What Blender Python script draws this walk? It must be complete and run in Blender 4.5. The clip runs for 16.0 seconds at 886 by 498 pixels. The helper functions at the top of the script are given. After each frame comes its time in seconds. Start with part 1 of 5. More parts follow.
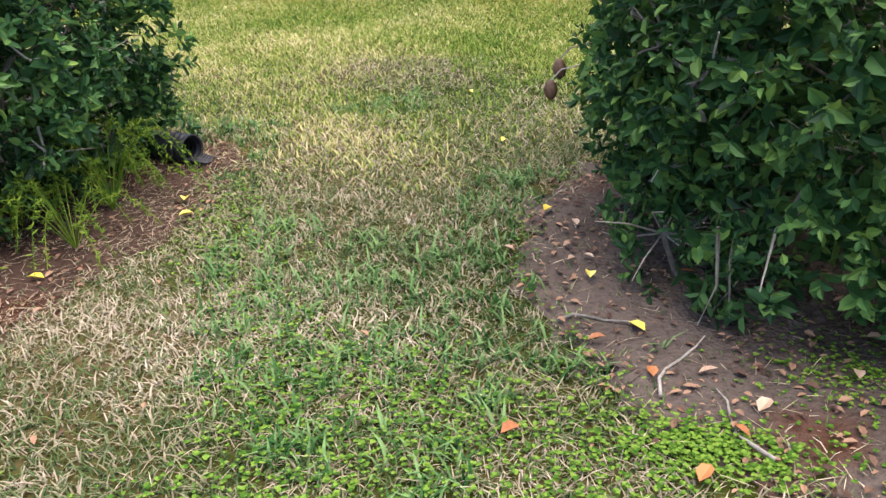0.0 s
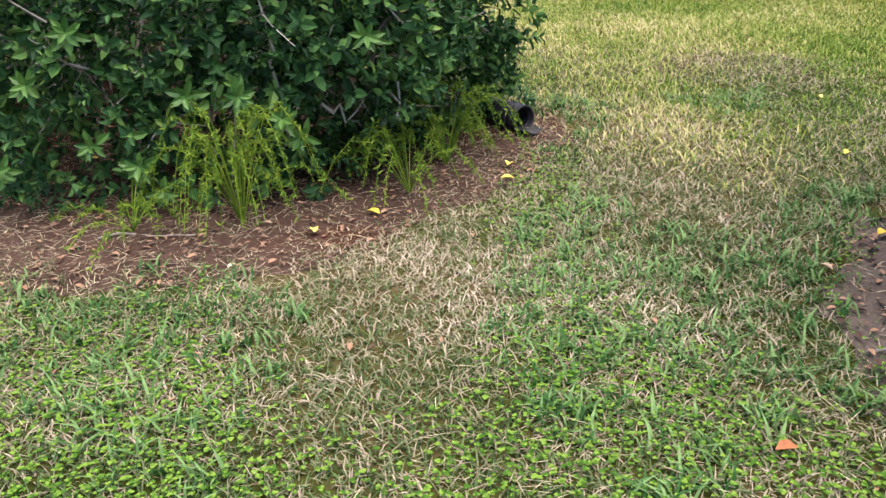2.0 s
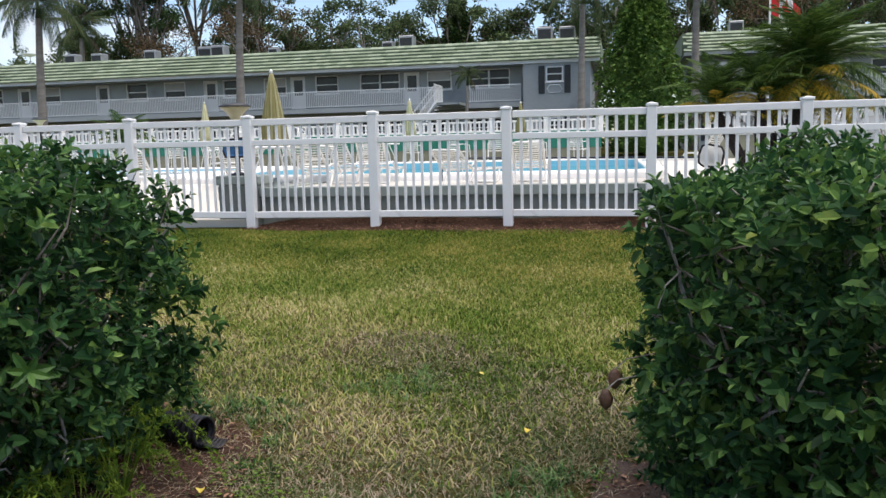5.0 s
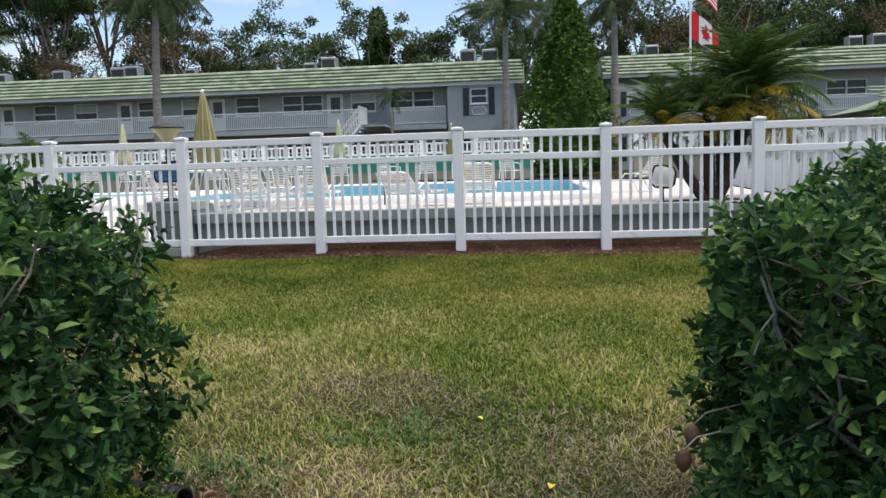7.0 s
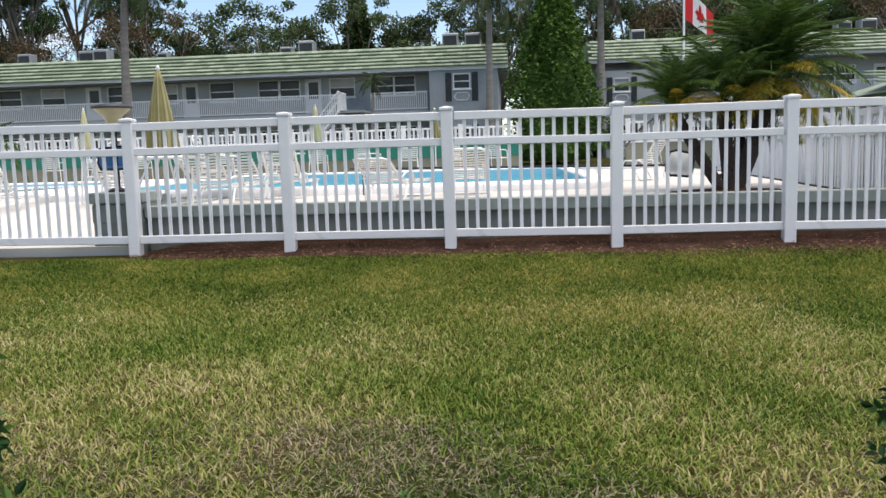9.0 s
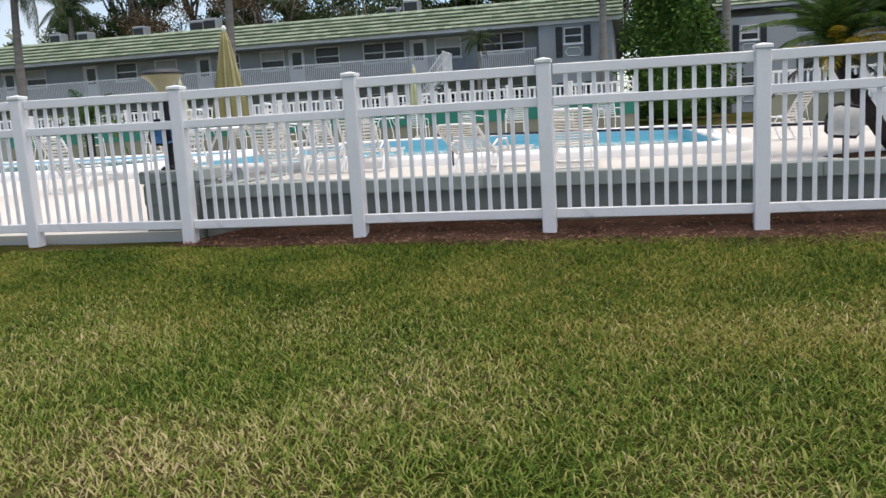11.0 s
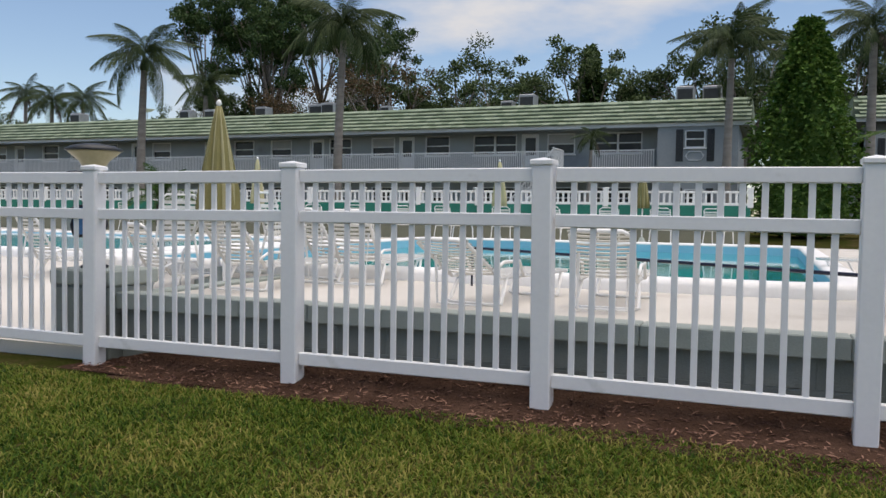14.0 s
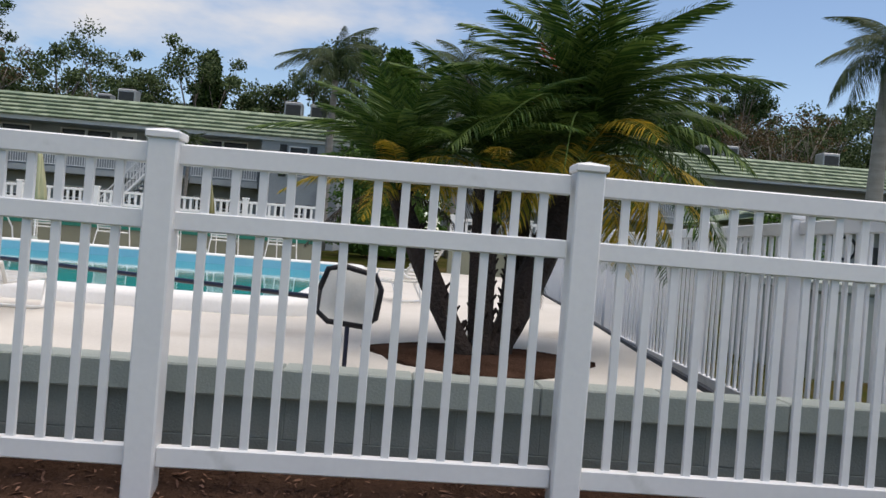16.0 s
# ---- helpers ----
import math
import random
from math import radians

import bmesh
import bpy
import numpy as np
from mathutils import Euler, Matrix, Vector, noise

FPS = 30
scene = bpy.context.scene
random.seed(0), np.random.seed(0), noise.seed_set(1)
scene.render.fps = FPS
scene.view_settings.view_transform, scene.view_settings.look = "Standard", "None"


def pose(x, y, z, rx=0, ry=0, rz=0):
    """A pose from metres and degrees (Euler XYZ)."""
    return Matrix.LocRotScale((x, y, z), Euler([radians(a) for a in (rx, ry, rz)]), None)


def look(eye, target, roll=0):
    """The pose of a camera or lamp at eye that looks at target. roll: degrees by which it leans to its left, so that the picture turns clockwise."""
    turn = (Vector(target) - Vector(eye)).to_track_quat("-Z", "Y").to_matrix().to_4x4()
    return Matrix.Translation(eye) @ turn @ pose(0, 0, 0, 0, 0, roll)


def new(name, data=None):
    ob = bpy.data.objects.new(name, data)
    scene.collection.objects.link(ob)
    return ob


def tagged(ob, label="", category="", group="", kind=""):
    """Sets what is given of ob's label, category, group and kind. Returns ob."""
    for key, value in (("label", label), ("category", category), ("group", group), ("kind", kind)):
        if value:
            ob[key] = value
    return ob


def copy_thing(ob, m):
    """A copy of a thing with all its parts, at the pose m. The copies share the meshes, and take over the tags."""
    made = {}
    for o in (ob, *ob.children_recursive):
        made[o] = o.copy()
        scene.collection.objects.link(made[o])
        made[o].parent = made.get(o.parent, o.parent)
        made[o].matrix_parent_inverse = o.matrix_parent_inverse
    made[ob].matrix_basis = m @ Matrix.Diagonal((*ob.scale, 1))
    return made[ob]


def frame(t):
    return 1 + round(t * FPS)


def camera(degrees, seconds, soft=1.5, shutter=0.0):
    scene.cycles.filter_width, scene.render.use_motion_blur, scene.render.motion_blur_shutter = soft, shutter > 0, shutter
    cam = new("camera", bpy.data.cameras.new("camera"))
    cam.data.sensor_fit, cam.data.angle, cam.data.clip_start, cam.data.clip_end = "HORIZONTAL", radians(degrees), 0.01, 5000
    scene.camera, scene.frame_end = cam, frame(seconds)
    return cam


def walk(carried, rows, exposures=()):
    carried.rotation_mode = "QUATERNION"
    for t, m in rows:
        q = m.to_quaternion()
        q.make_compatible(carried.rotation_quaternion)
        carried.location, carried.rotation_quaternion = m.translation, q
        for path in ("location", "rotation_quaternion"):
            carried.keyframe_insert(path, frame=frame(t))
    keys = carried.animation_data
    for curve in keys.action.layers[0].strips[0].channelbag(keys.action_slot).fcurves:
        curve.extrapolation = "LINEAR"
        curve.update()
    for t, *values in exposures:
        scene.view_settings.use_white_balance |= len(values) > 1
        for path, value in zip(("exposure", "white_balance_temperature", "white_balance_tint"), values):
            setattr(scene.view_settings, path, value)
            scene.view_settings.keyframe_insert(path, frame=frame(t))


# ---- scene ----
cam = camera(56.9, 16.0)
PATH = [
    (0, (-3.685, -10.779, 0.831), (-4.222, -9.033, 0.017), -4.6),
    (0.5, (-3.572, -10.805, 0.813), (-4.479, -9.208, 0.021), -2.4),
    (1, (-3.568, -10.835, 0.82), (-4.57, -9.299, 0.021), -1.3),
    (1.5, (-3.597, -10.853, 0.836), (-4.717, -9.402, 0.035), -2.2),
    (2, (-3.637, -10.863, 0.846), (-4.819, -9.464, 0.042), -3.2),
    (2.5, (-3.665, -10.854, 0.836), (-4.895, -9.495, 0.036), -3.3),
    (3, (-3.694, -10.836, 0.828), (-4.937, -9.495, 0.018), -6.2),
    (3.5, (-3.707, -10.796, 0.86), (-4.797, -9.286, 0.13), -4.6),
    (4, (-3.8, -10.765, 0.928), (-4.581, -8.994, 0.425), -0.4),
    (4.2, (-3.877, -10.762, 0.962), (-4.536, -8.913, 0.578), -0.7),
    (4.5, (-3.956, -10.778, 1.024), (-4.5, -8.875, 0.734), -1.0),
    (7, (-4.56, -10.396, 1.048), (-4.782, -8.418, 0.848), -1.7),
    (7.5, (-4.608, -10.109, 1.053), (-4.813, -8.128, 0.871), -1.8),
    (8, (-4.72, -9.773, 1.052), (-4.762, -7.781, 0.877), -2.6),
    (8.2, (-4.739, -9.635, 1.068), (-4.671, -7.646, 0.875), -2.8),
    (8.5, (-4.75, -9.436, 1.032), (-4.693, -7.448, 0.825), -2.0),
    (9, (-4.775, -9.079, 1.021), (-4.951, -7.1, 0.791), -1.7),
    (11.5, (-4.74, -7.075, 1.069), (-5.229, -5.162, 0.755), -3.7),
    (12, (-4.702, -6.642, 1.092), (-5.25, -4.739, 0.817), -3.6),
    (12.5, (-4.607, -6.205, 1.112), (-5.183, -4.299, 0.918), 0.2),
    (13, (-4.504, -5.832, 1.141), (-5.202, -3.97, 0.927), 1.1),
    (13.5, (-4.417, -5.373, 1.164), (-5.146, -3.516, 1.015), 0.6),
    (14, (-4.198, -5.004, 1.188), (-4.932, -3.146, 1.102), 0.8),
    (14.5, (-3.948, -4.652, 1.183), (-4.685, -2.794, 1.107), 1.2),
    (15, (-3.547, -4.301, 1.168), (-4.087, -2.376, 1.126), 2.0),
    (15.5, (-3.117, -3.945, 1.156), (-3.336, -1.957, 1.115), 2.6),
    (16, (-2.662, -3.567, 1.128), (-2.538, -1.571, 1.122), 4.5),
]
walk(cam, [(t, look(eye, target, roll)) for t, eye, target, roll in PATH],
     exposures=[(t, stops, 6760, 13) for t, stops in ((0, 1.75), (3.4, 1.75), (4.0, 1.4), (4.5, 0.78), (7, 0.66), (8.2, 0.62), (9, 0.72), (11.5, 0.44), (12.5, 0.25), (13, 0.16), (16, 0.3))])

# ---- world, sun ----
SUN_EL, SUN_AZ = radians(76), radians(98)   # azimuth from +y towards +x
world = bpy.data.worlds.new("sky")
scene.world = world
world.use_nodes = True
wn, wl = world.node_tree.nodes, world.node_tree.links
wn.clear()
sky = wn.new("ShaderNodeTexSky")
sky.sky_type, sky.sun_disc = "NISHITA", False
sky.sun_elevation, sky.sun_rotation = SUN_EL, SUN_AZ
sky.air_density, sky.dust_density, sky.ozone_density = 1.0, 0.3, 2.2
tc = wn.new("ShaderNodeTexCoord")
mp = wn.new("ShaderNodeMapping")
mp.inputs["Scale"].default_value = (1.3, 1.3, 3.6)
mp.inputs["Location"].default_value = (0.35, 0.15, 0.1)
cn = wn.new("ShaderNodeTexNoise")
cn.inputs["Scale"].default_value, cn.inputs["Detail"].default_value, cn.inputs["Roughness"].default_value = 1.7, 7.0, 0.55
cr = wn.new("ShaderNodeValToRGB")
cr.color_ramp.elements[0].position, cr.color_ramp.elements[1].position = 0.53, 0.67
cm = wn.new("ShaderNodeMix")
cm.data_type = "RGBA"
cm.inputs[7].default_value = (5.0, 5.15, 5.4, 1)
bg = wn.new("ShaderNodeBackground")
bg.inputs["Strength"].default_value = 0.12
wo = wn.new("ShaderNodeOutputWorld")
wl.new(tc.outputs["Generated"], mp.inputs["Vector"])
wl.new(mp.outputs["Vector"], cn.inputs["Vector"])
wl.new(cn.outputs["Fac"], cr.inputs["Fac"])
wl.new(cr.outputs["Color"], cm.inputs[0])
wl.new(sky.outputs["Color"], cm.inputs[6])
wl.new(cm.outputs[2], bg.inputs["Color"])
wl.new(bg.outputs["Background"], wo.inputs["Surface"])

sun = new("sun", bpy.data.lights.new("sun", "SUN"))
sun.data.energy, sun.data.angle, sun.data.color = 3.1, radians(74), (1.0, 0.92, 0.81)
sun_way = Vector((math.sin(SUN_AZ) * math.cos(SUN_EL), math.cos(SUN_AZ) * math.cos(SUN_EL), math.sin(SUN_EL)))
sun.matrix_world = look(sun_way * 50, (0, 0, 0))

rng = np.random.default_rng(7)


# ---- materials ----
def mat(name, c1, c2, scale=6.0, fine=60.0, rough=0.6, bump=0.15, metallic=0.0, spec=0.5, vary=0.12, island=False,
        ramp=None, coords="Object", stretch=(1, 1, 1), translucent=0.0, bump_scale=None, stain=None, isl=0.75):
    """Two scales of noise between c1 and c2, a fine relief, and a little difference from object to object (or island to island)."""
    m = bpy.data.materials.new(name)
    m.use_nodes = True
    n, l = m.node_tree.nodes, m.node_tree.links
    p = n["Principled BSDF"]
    t = n.new("ShaderNodeTexCoord")
    mpg = n.new("ShaderNodeMapping")
    mpg.inputs["Scale"].default_value = stretch
    l.new(t.outputs[coords], mpg.inputs["Vector"])
    a, b = n.new("ShaderNodeTexNoise"), n.new("ShaderNodeTexNoise")
    a.inputs["Scale"].default_value, a.inputs["Detail"].default_value = scale, 5
    b.inputs["Scale"].default_value, b.inputs["Detail"].default_value = fine, 3
    l.new(mpg.outputs["Vector"], a.inputs["Vector"])
    l.new(mpg.outputs["Vector"], b.inputs["Vector"])
    mx = n.new("ShaderNodeMath")
    mx.operation = "MULTIPLY_ADD"
    mx.inputs[1].default_value = 0.35
    l.new(b.outputs["Fac"], mx.inputs[0])
    sc = n.new("ShaderNodeMath")
    sc.operation = "MULTIPLY"
    sc.inputs[1].default_value = 0.65
    l.new(a.outputs["Fac"], sc.inputs[0])
    l.new(sc.outputs[0], mx.inputs[2])
    fac = mx.outputs[0]
    if island or vary:
        src = n.new("ShaderNodeNewGeometry").outputs["Random Per Island"] if island else n.new("ShaderNodeObjectInfo").outputs["Random"]
        sh = n.new("ShaderNodeMath")
        sh.operation = "MULTIPLY_ADD"
        sh.inputs[1].default_value, sh.inputs[2].default_value = (isl if island else vary * 2), (-isl / 2 if island else -vary)
        l.new(src, sh.inputs[0])
        ad = n.new("ShaderNodeMath")
        ad.operation = "ADD"
        l.new(fac, ad.inputs[0])
        l.new(sh.outputs[0], ad.inputs[1])
        fac = ad.outputs[0]
    r = n.new("ShaderNodeValToRGB")
    stops = ramp or [(0.3, c1), (0.7, c2)]
    while len(r.color_ramp.elements) < len(stops):
        r.color_ramp.elements.new(0.5)
    for e, (pos, c) in zip(r.color_ramp.elements, stops):
        e.position, e.color = pos, (*c, 1)
    l.new(fac, r.inputs["Fac"])
    colour = r.outputs["Color"]
    if stain:
        s = n.new("ShaderNodeTexNoise")
        s.inputs["Scale"].default_value, s.inputs["Detail"].default_value = stain[1], 6
        l.new(mpg.outputs["Vector"], s.inputs["Vector"])
        sr = n.new("ShaderNodeValToRGB")
        sr.color_ramp.elements[0].position, sr.color_ramp.elements[1].position = stain[2], stain[2] + 0.12
        l.new(s.outputs["Fac"], sr.inputs["Fac"])
        sm = n.new("ShaderNodeMix")
        sm.data_type = "RGBA"
        l.new(sr.outputs["Color"], sm.inputs[0])
        l.new(colour, sm.inputs[6])
        sm.inputs[7].default_value = (*stain[0], 1)
        colour = sm.outputs[2]
    l.new(colour, p.inputs["Base Color"])
    p.inputs["Roughness"].default_value, p.inputs["Metallic"].default_value = rough, metallic
    p.inputs["Specular IOR Level"].default_value = spec
    if bump:
        bp = n.new("ShaderNodeBump")
        bp.inputs["Strength"].default_value, bp.inputs["Distance"].default_value = bump, bump_scale or 0.01
        l.new(b.outputs["Fac"], bp.inputs["Height"])
        l.new(bp.outputs["Normal"], p.inputs["Normal"])
    if translucent:
        tr = n.new("ShaderNodeBsdfTranslucent")
        l.new(colour, tr.inputs["Color"])
        ms = n.new("ShaderNodeMixShader")
        ms.inputs["Fac"].default_value = translucent
        l.new(p.outputs["BSDF"], ms.inputs[1])
        l.new(tr.outputs["BSDF"], ms.inputs[2])
        l.new(ms.outputs["Shader"], n["Material Output"].inputs["Surface"])
    return m


M_VINYL = mat("white_vinyl", (0.72, 0.72, 0.73), (0.8, 0.8, 0.8), 2, 30, 0.4, 0.05, vary=0.05, stain=((0.5, 0.5, 0.47), 3.0, 0.66))
M_WHITE = mat("white_enamel", (0.74, 0.73, 0.7), (0.82, 0.82, 0.8), 4, 40, 0.4, 0.05)
M_STRAP = mat("vinyl_strap", (0.62, 0.6, 0.55), (0.78, 0.77, 0.73), 5, 60, 0.5, 0.05)
M_BLOCK = mat("painted_block", (0.16, 0.18, 0.165), (0.24, 0.265, 0.245), 3, 90, 0.8, 0.35, vary=0.1, stain=((0.09, 0.1, 0.1), 2.2, 0.62))
M_CAP = mat("painted_cap", (0.25, 0.285, 0.26), (0.34, 0.375, 0.345), 3, 80, 0.75, 0.3, vary=0.1, stain=((0.13, 0.14, 0.13), 2.5, 0.6))
M_DECK = mat("deck_concrete", (0.49, 0.46, 0.41), (0.63, 0.6, 0.55), 0.9, 70, 0.85, 0.25, coords="Object", stain=((0.43, 0.39, 0.34), 0.8, 0.62))
M_RIM = mat("pool_rim", (0.72, 0.71, 0.69), (0.82, 0.82, 0.81), 2, 40, 0.6, 0.1)
M_POOL = mat("pool_plaster", (0.2, 0.5, 0.66), (0.3, 0.6, 0.74), 1.5, 20, 0.6, 0.05)
# the teal base stands in for the far green band's reflection
M_WATER = mat("pool_water", (0.01, 0.24, 0.26), (0.02, 0.32, 0.34), 0.6, 3.0, 0.04, 0.12, spec=0.4, bump_scale=0.02)
M_WADE = mat("shallow_water", (0.13, 0.4, 0.5), (0.2, 0.48, 0.57), 0.6, 3.0, 0.05, 0.12, spec=0.4, bump_scale=0.02)
M_STUCCO = mat("grey_stucco", (0.3, 0.33, 0.34), (0.38, 0.41, 0.42), 0.5, 14, 0.85, 0.2, stain=((0.24, 0.26, 0.27), 0.4, 0.62))
M_TRIM = mat("white_trim", (0.68, 0.7, 0.7), (0.76, 0.77, 0.77), 2, 20, 0.5, 0.05)
M_DARK = mat("dark_shutter", (0.015, 0.017, 0.02), (0.03, 0.033, 0.035), 4, 40, 0.5, 0.05)
M_ROOF = mat("green_roof_tile", (0.145, 0.195, 0.125), (0.24, 0.295, 0.205), 0.5, 6, 0.75, 0.3, island=True, stain=((0.25, 0.285, 0.195), 0.35, 0.62))
M_GLASS = mat("window_glass", (0.012, 0.014, 0.017), (0.03, 0.034, 0.038), 1.5, 10, 0.15, 0.0, spec=0.3)
M_BLIND = mat("white_blind", (0.38, 0.39, 0.39), (0.5, 0.5, 0.5), 2, 50, 0.7, 0.1)
M_METAL = mat("galvanised", (0.28, 0.29, 0.3), (0.42, 0.43, 0.44), 4, 40, 0.45, 0.1, metallic=0.6)
M_BLACK = mat("black_plastic", (0.008, 0.008, 0.011), (0.018, 0.018, 0.024), 8, 60, 0.45, 0.1, spec=0.25)
M_OLIVE = mat("olive_wall", (0.17, 0.17, 0.12), (0.24, 0.24, 0.17), 1, 30, 0.85, 0.2)
M_GREENW = mat("green_band", (0.004, 0.13, 0.09), (0.008, 0.19, 0.13), 2, 30, 0.6, 0.1)
M_UMB = mat("canopy_cloth", (0.13, 0.12, 0.035), (0.21, 0.19, 0.075), 3, 60, 0.85, 0.2)
M_UMB2 = mat("canopy_stripe", (0.28, 0.26, 0.13), (0.38, 0.35, 0.2), 3, 60, 0.85, 0.2)
M_UMBT = mat("tan_canopy", (0.34, 0.31, 0.16), (0.46, 0.43, 0.26), 3, 60, 0.85, 0.2)
M_TAN = mat("tan_glass", (0.42, 0.36, 0.2), (0.55, 0.48, 0.3), 4, 30, 0.4, 0.05)
M_BLUE = mat("blue_mesh", (0.03, 0.12, 0.3), (0.06, 0.2, 0.42), 5, 80, 0.7, 0.2)
M_NAVY = mat("navy_pole", (0.004, 0.006, 0.02), (0.01, 0.014, 0.04), 5, 50, 0.3, 0.05)
M_NET = mat("net_cloth", (0.66, 0.67, 0.66), (0.78, 0.79, 0.78), 5, 90, 0.8, 0.3, translucent=0.5)
M_BARK = mat("grey_bark", (0.12, 0.1, 0.085), (0.26, 0.23, 0.2), 3, 25, 0.9, 0.6, stretch=(1, 1, 0.3))
M_PALMBARK = mat("palm_bark", (0.17, 0.15, 0.13), (0.3, 0.28, 0.25), 1.5, 20, 0.9, 0.5, stretch=(1, 1, 4))
M_DARKBARK = mat("dark_palm_bark", (0.012, 0.008, 0.006), (0.04, 0.026, 0.02), 8, 40, 0.95, 0.9, bump_scale=0.03)
M_TWIG = mat("grey_twig", (0.09, 0.075, 0.065), (0.38, 0.34, 0.3), 8, 50, 0.9, 0.4)
M_BOUGH = mat("pale_bough", (0.16, 0.14, 0.125), (0.42, 0.39, 0.36), 9, 60, 0.9, 0.4)
M_LEAF = mat("hedge_leaf", (0.02, 0.06, 0.015), (0.08, 0.17, 0.04), 1.2, 20, 0.5, 0.1, spec=0.2, island=True, translucent=0.25,
             ramp=[(0.1, (0.008, 0.03, 0.012)), (0.4, (0.025, 0.08, 0.025)), (0.68, (0.07, 0.16, 0.045)), (0.9, (0.16, 0.27, 0.06)), (1.0, (0.3, 0.34, 0.08))])
M_BIGLEAF = mat("large_leaf", (0.025, 0.085, 0.02), (0.09, 0.19, 0.04), 6, 40, 0.45, 0.1, spec=0.3, island=True, translucent=0.2, isl=0.4)
M_FERN = mat("asparagus_fern", (0.07, 0.14, 0.012), (0.2, 0.28, 0.035), 2, 20, 0.6, 0.0, spec=0.15, island=True, translucent=0.3)
M_OAK = mat("oak_leaf", (0.035, 0.06, 0.022), (0.11, 0.15, 0.06), 0.15, 2, 0.6, 0.0, spec=0.15, island=True, translucent=0.2)
M_RUST = mat("rust_leaf", (0.05, 0.042, 0.022), (0.14, 0.09, 0.048), 0.15, 2, 0.7, 0.0, spec=0.15, island=True, translucent=0.2)
M_PINE = mat("pine_needle", (0.025, 0.055, 0.018), (0.075, 0.12, 0.04), 0.2, 2, 0.6, 0.0, spec=0.15, island=True, translucent=0.15)
M_VINE = mat("ivy_leaf", (0.035, 0.09, 0.015), (0.13, 0.22, 0.045), 0.5, 3, 0.5, 0.0, spec=0.15, island=True, translucent=0.2)
M_FROND = mat("palm_frond", (0.022, 0.06, 0.012), (0.1, 0.16, 0.035), 1.0, 8, 0.55, 0.0, spec=0.15, island=True, translucent=0.25)
M_FRONDY = mat("yellow_frond", (0.09, 0.12, 0.015), (0.5, 0.34, 0.035), 1.5, 8, 0.5, 0.0, spec=0.15, island=True, translucent=0.3)
M_FRONDF = mat("far_frond", (0.022, 0.042, 0.014), (0.08, 0.11, 0.04), 0.5, 3, 0.5, 0.0, spec=0.15, island=True, translucent=0.2)
M_DEADF = mat("dead_frond", (0.03, 0.022, 0.015), (0.09, 0.07, 0.05), 2, 10, 0.9, 0.0, island=True)
# mid-lawn blades, lightened: the glow of light through grass is put into the colour
M_GRASS = mat("grass_blade", (0, 0, 0), (0, 0, 0), 0.9, 13, 0.6, 0.0, island=True, translucent=0.42, spec=0.12, isl=0.36,
              ramp=[(0.3, (0.05, 0.11, 0.014)), (0.43, (0.16, 0.25, 0.035)), (0.55, (0.3, 0.34, 0.085)), (0.66, (0.5, 0.45, 0.2)), (0.78, (0.7, 0.6, 0.36))])
M_GRASSG = mat("green_blade", (0, 0, 0), (0, 0, 0), 0.8, 11, 0.6, 0.0, island=True, translucent=0.42, spec=0.12, isl=0.34,
               ramp=[(0.3, (0.02, 0.06, 0.008)), (0.44, (0.1, 0.165, 0.018)), (0.57, (0.2, 0.225, 0.04)), (0.69, (0.35, 0.3, 0.09)), (0.8, (0.5, 0.42, 0.16))])
M_CLOVER = mat("clover_leaf", (0.045, 0.12, 0.012), (0.17, 0.28, 0.04), 1.0, 10, 0.65, 0.0, island=True, translucent=0.3, spec=0.12)
M_STRAW = mat("dry_straw", (0.15, 0.11, 0.07), (0.42, 0.35, 0.24), 3, 20, 0.8, 0.0, island=True)
M_LITTER = mat("dead_leaf", (0.06, 0.026, 0.016), (0.27, 0.15, 0.09), 2, 40, 0.75, 0.1, island=True)
M_RUSTL = mat("orange_leaf", (0.22, 0.07, 0.025), (0.42, 0.17, 0.06), 20, 90, 0.7, 0.1)
M_PALEL = mat("pale_leaf", (0.28, 0.17, 0.11), (0.52, 0.38, 0.28), 20, 90, 0.7, 0.1)
M_YELLOW = mat("yellow_leaf", (0.55, 0.42, 0.03), (0.7, 0.6, 0.15), 20, 90, 0.6, 0.1)
M_SOIL = mat("grey_soil", (0.038, 0.029, 0.025), (0.115, 0.09, 0.079), 3.2, 45, 1.0, 0.9, bump_scale=0.025, spec=0.0, stain=((0.075, 0.032, 0.02), 1.3, 0.55))
# red-brown soil, darkened further: the hedge's shade is put into its colour
M_BED = mat("shaded_red_brown_soil", (0.022, 0.012, 0.009), (0.075, 0.047, 0.037), 2.6, 45, 1.0, 0.9, bump_scale=0.025, spec=0.0, stain=((0.055, 0.024, 0.016), 1.3, 0.52))
M_MULCH = mat("red_mulch", (0.035, 0.02, 0.014), (0.105, 0.062, 0.044), 3, 50, 1.0, 0.9, bump_scale=0.03, spec=0.0)
M_CHIP = mat("mulch_chip", (0.07, 0.03, 0.02), (0.28, 0.15, 0.1), 3, 40, 0.9, 0.2, island=True)
M_POD = mat("seed_pod", (0.05, 0.025, 0.015), (0.14, 0.07, 0.04), 20, 90, 0.6, 0.3)
M_RED = mat("red_cloth", (0.55, 0.02, 0.025), (0.68, 0.03, 0.035), 2, 90, 0.8, 0.1, translucent=0.3)
M_FWHITE = mat("white_cloth", (0.72, 0.72, 0.72), (0.8, 0.8, 0.8), 2, 90, 0.8, 0.1, translucent=0.3)
M_FBLUE = mat("blue_cloth", (0.02, 0.03, 0.12), (0.03, 0.04, 0.16), 2, 90, 0.8, 0.1, translucent=0.2)
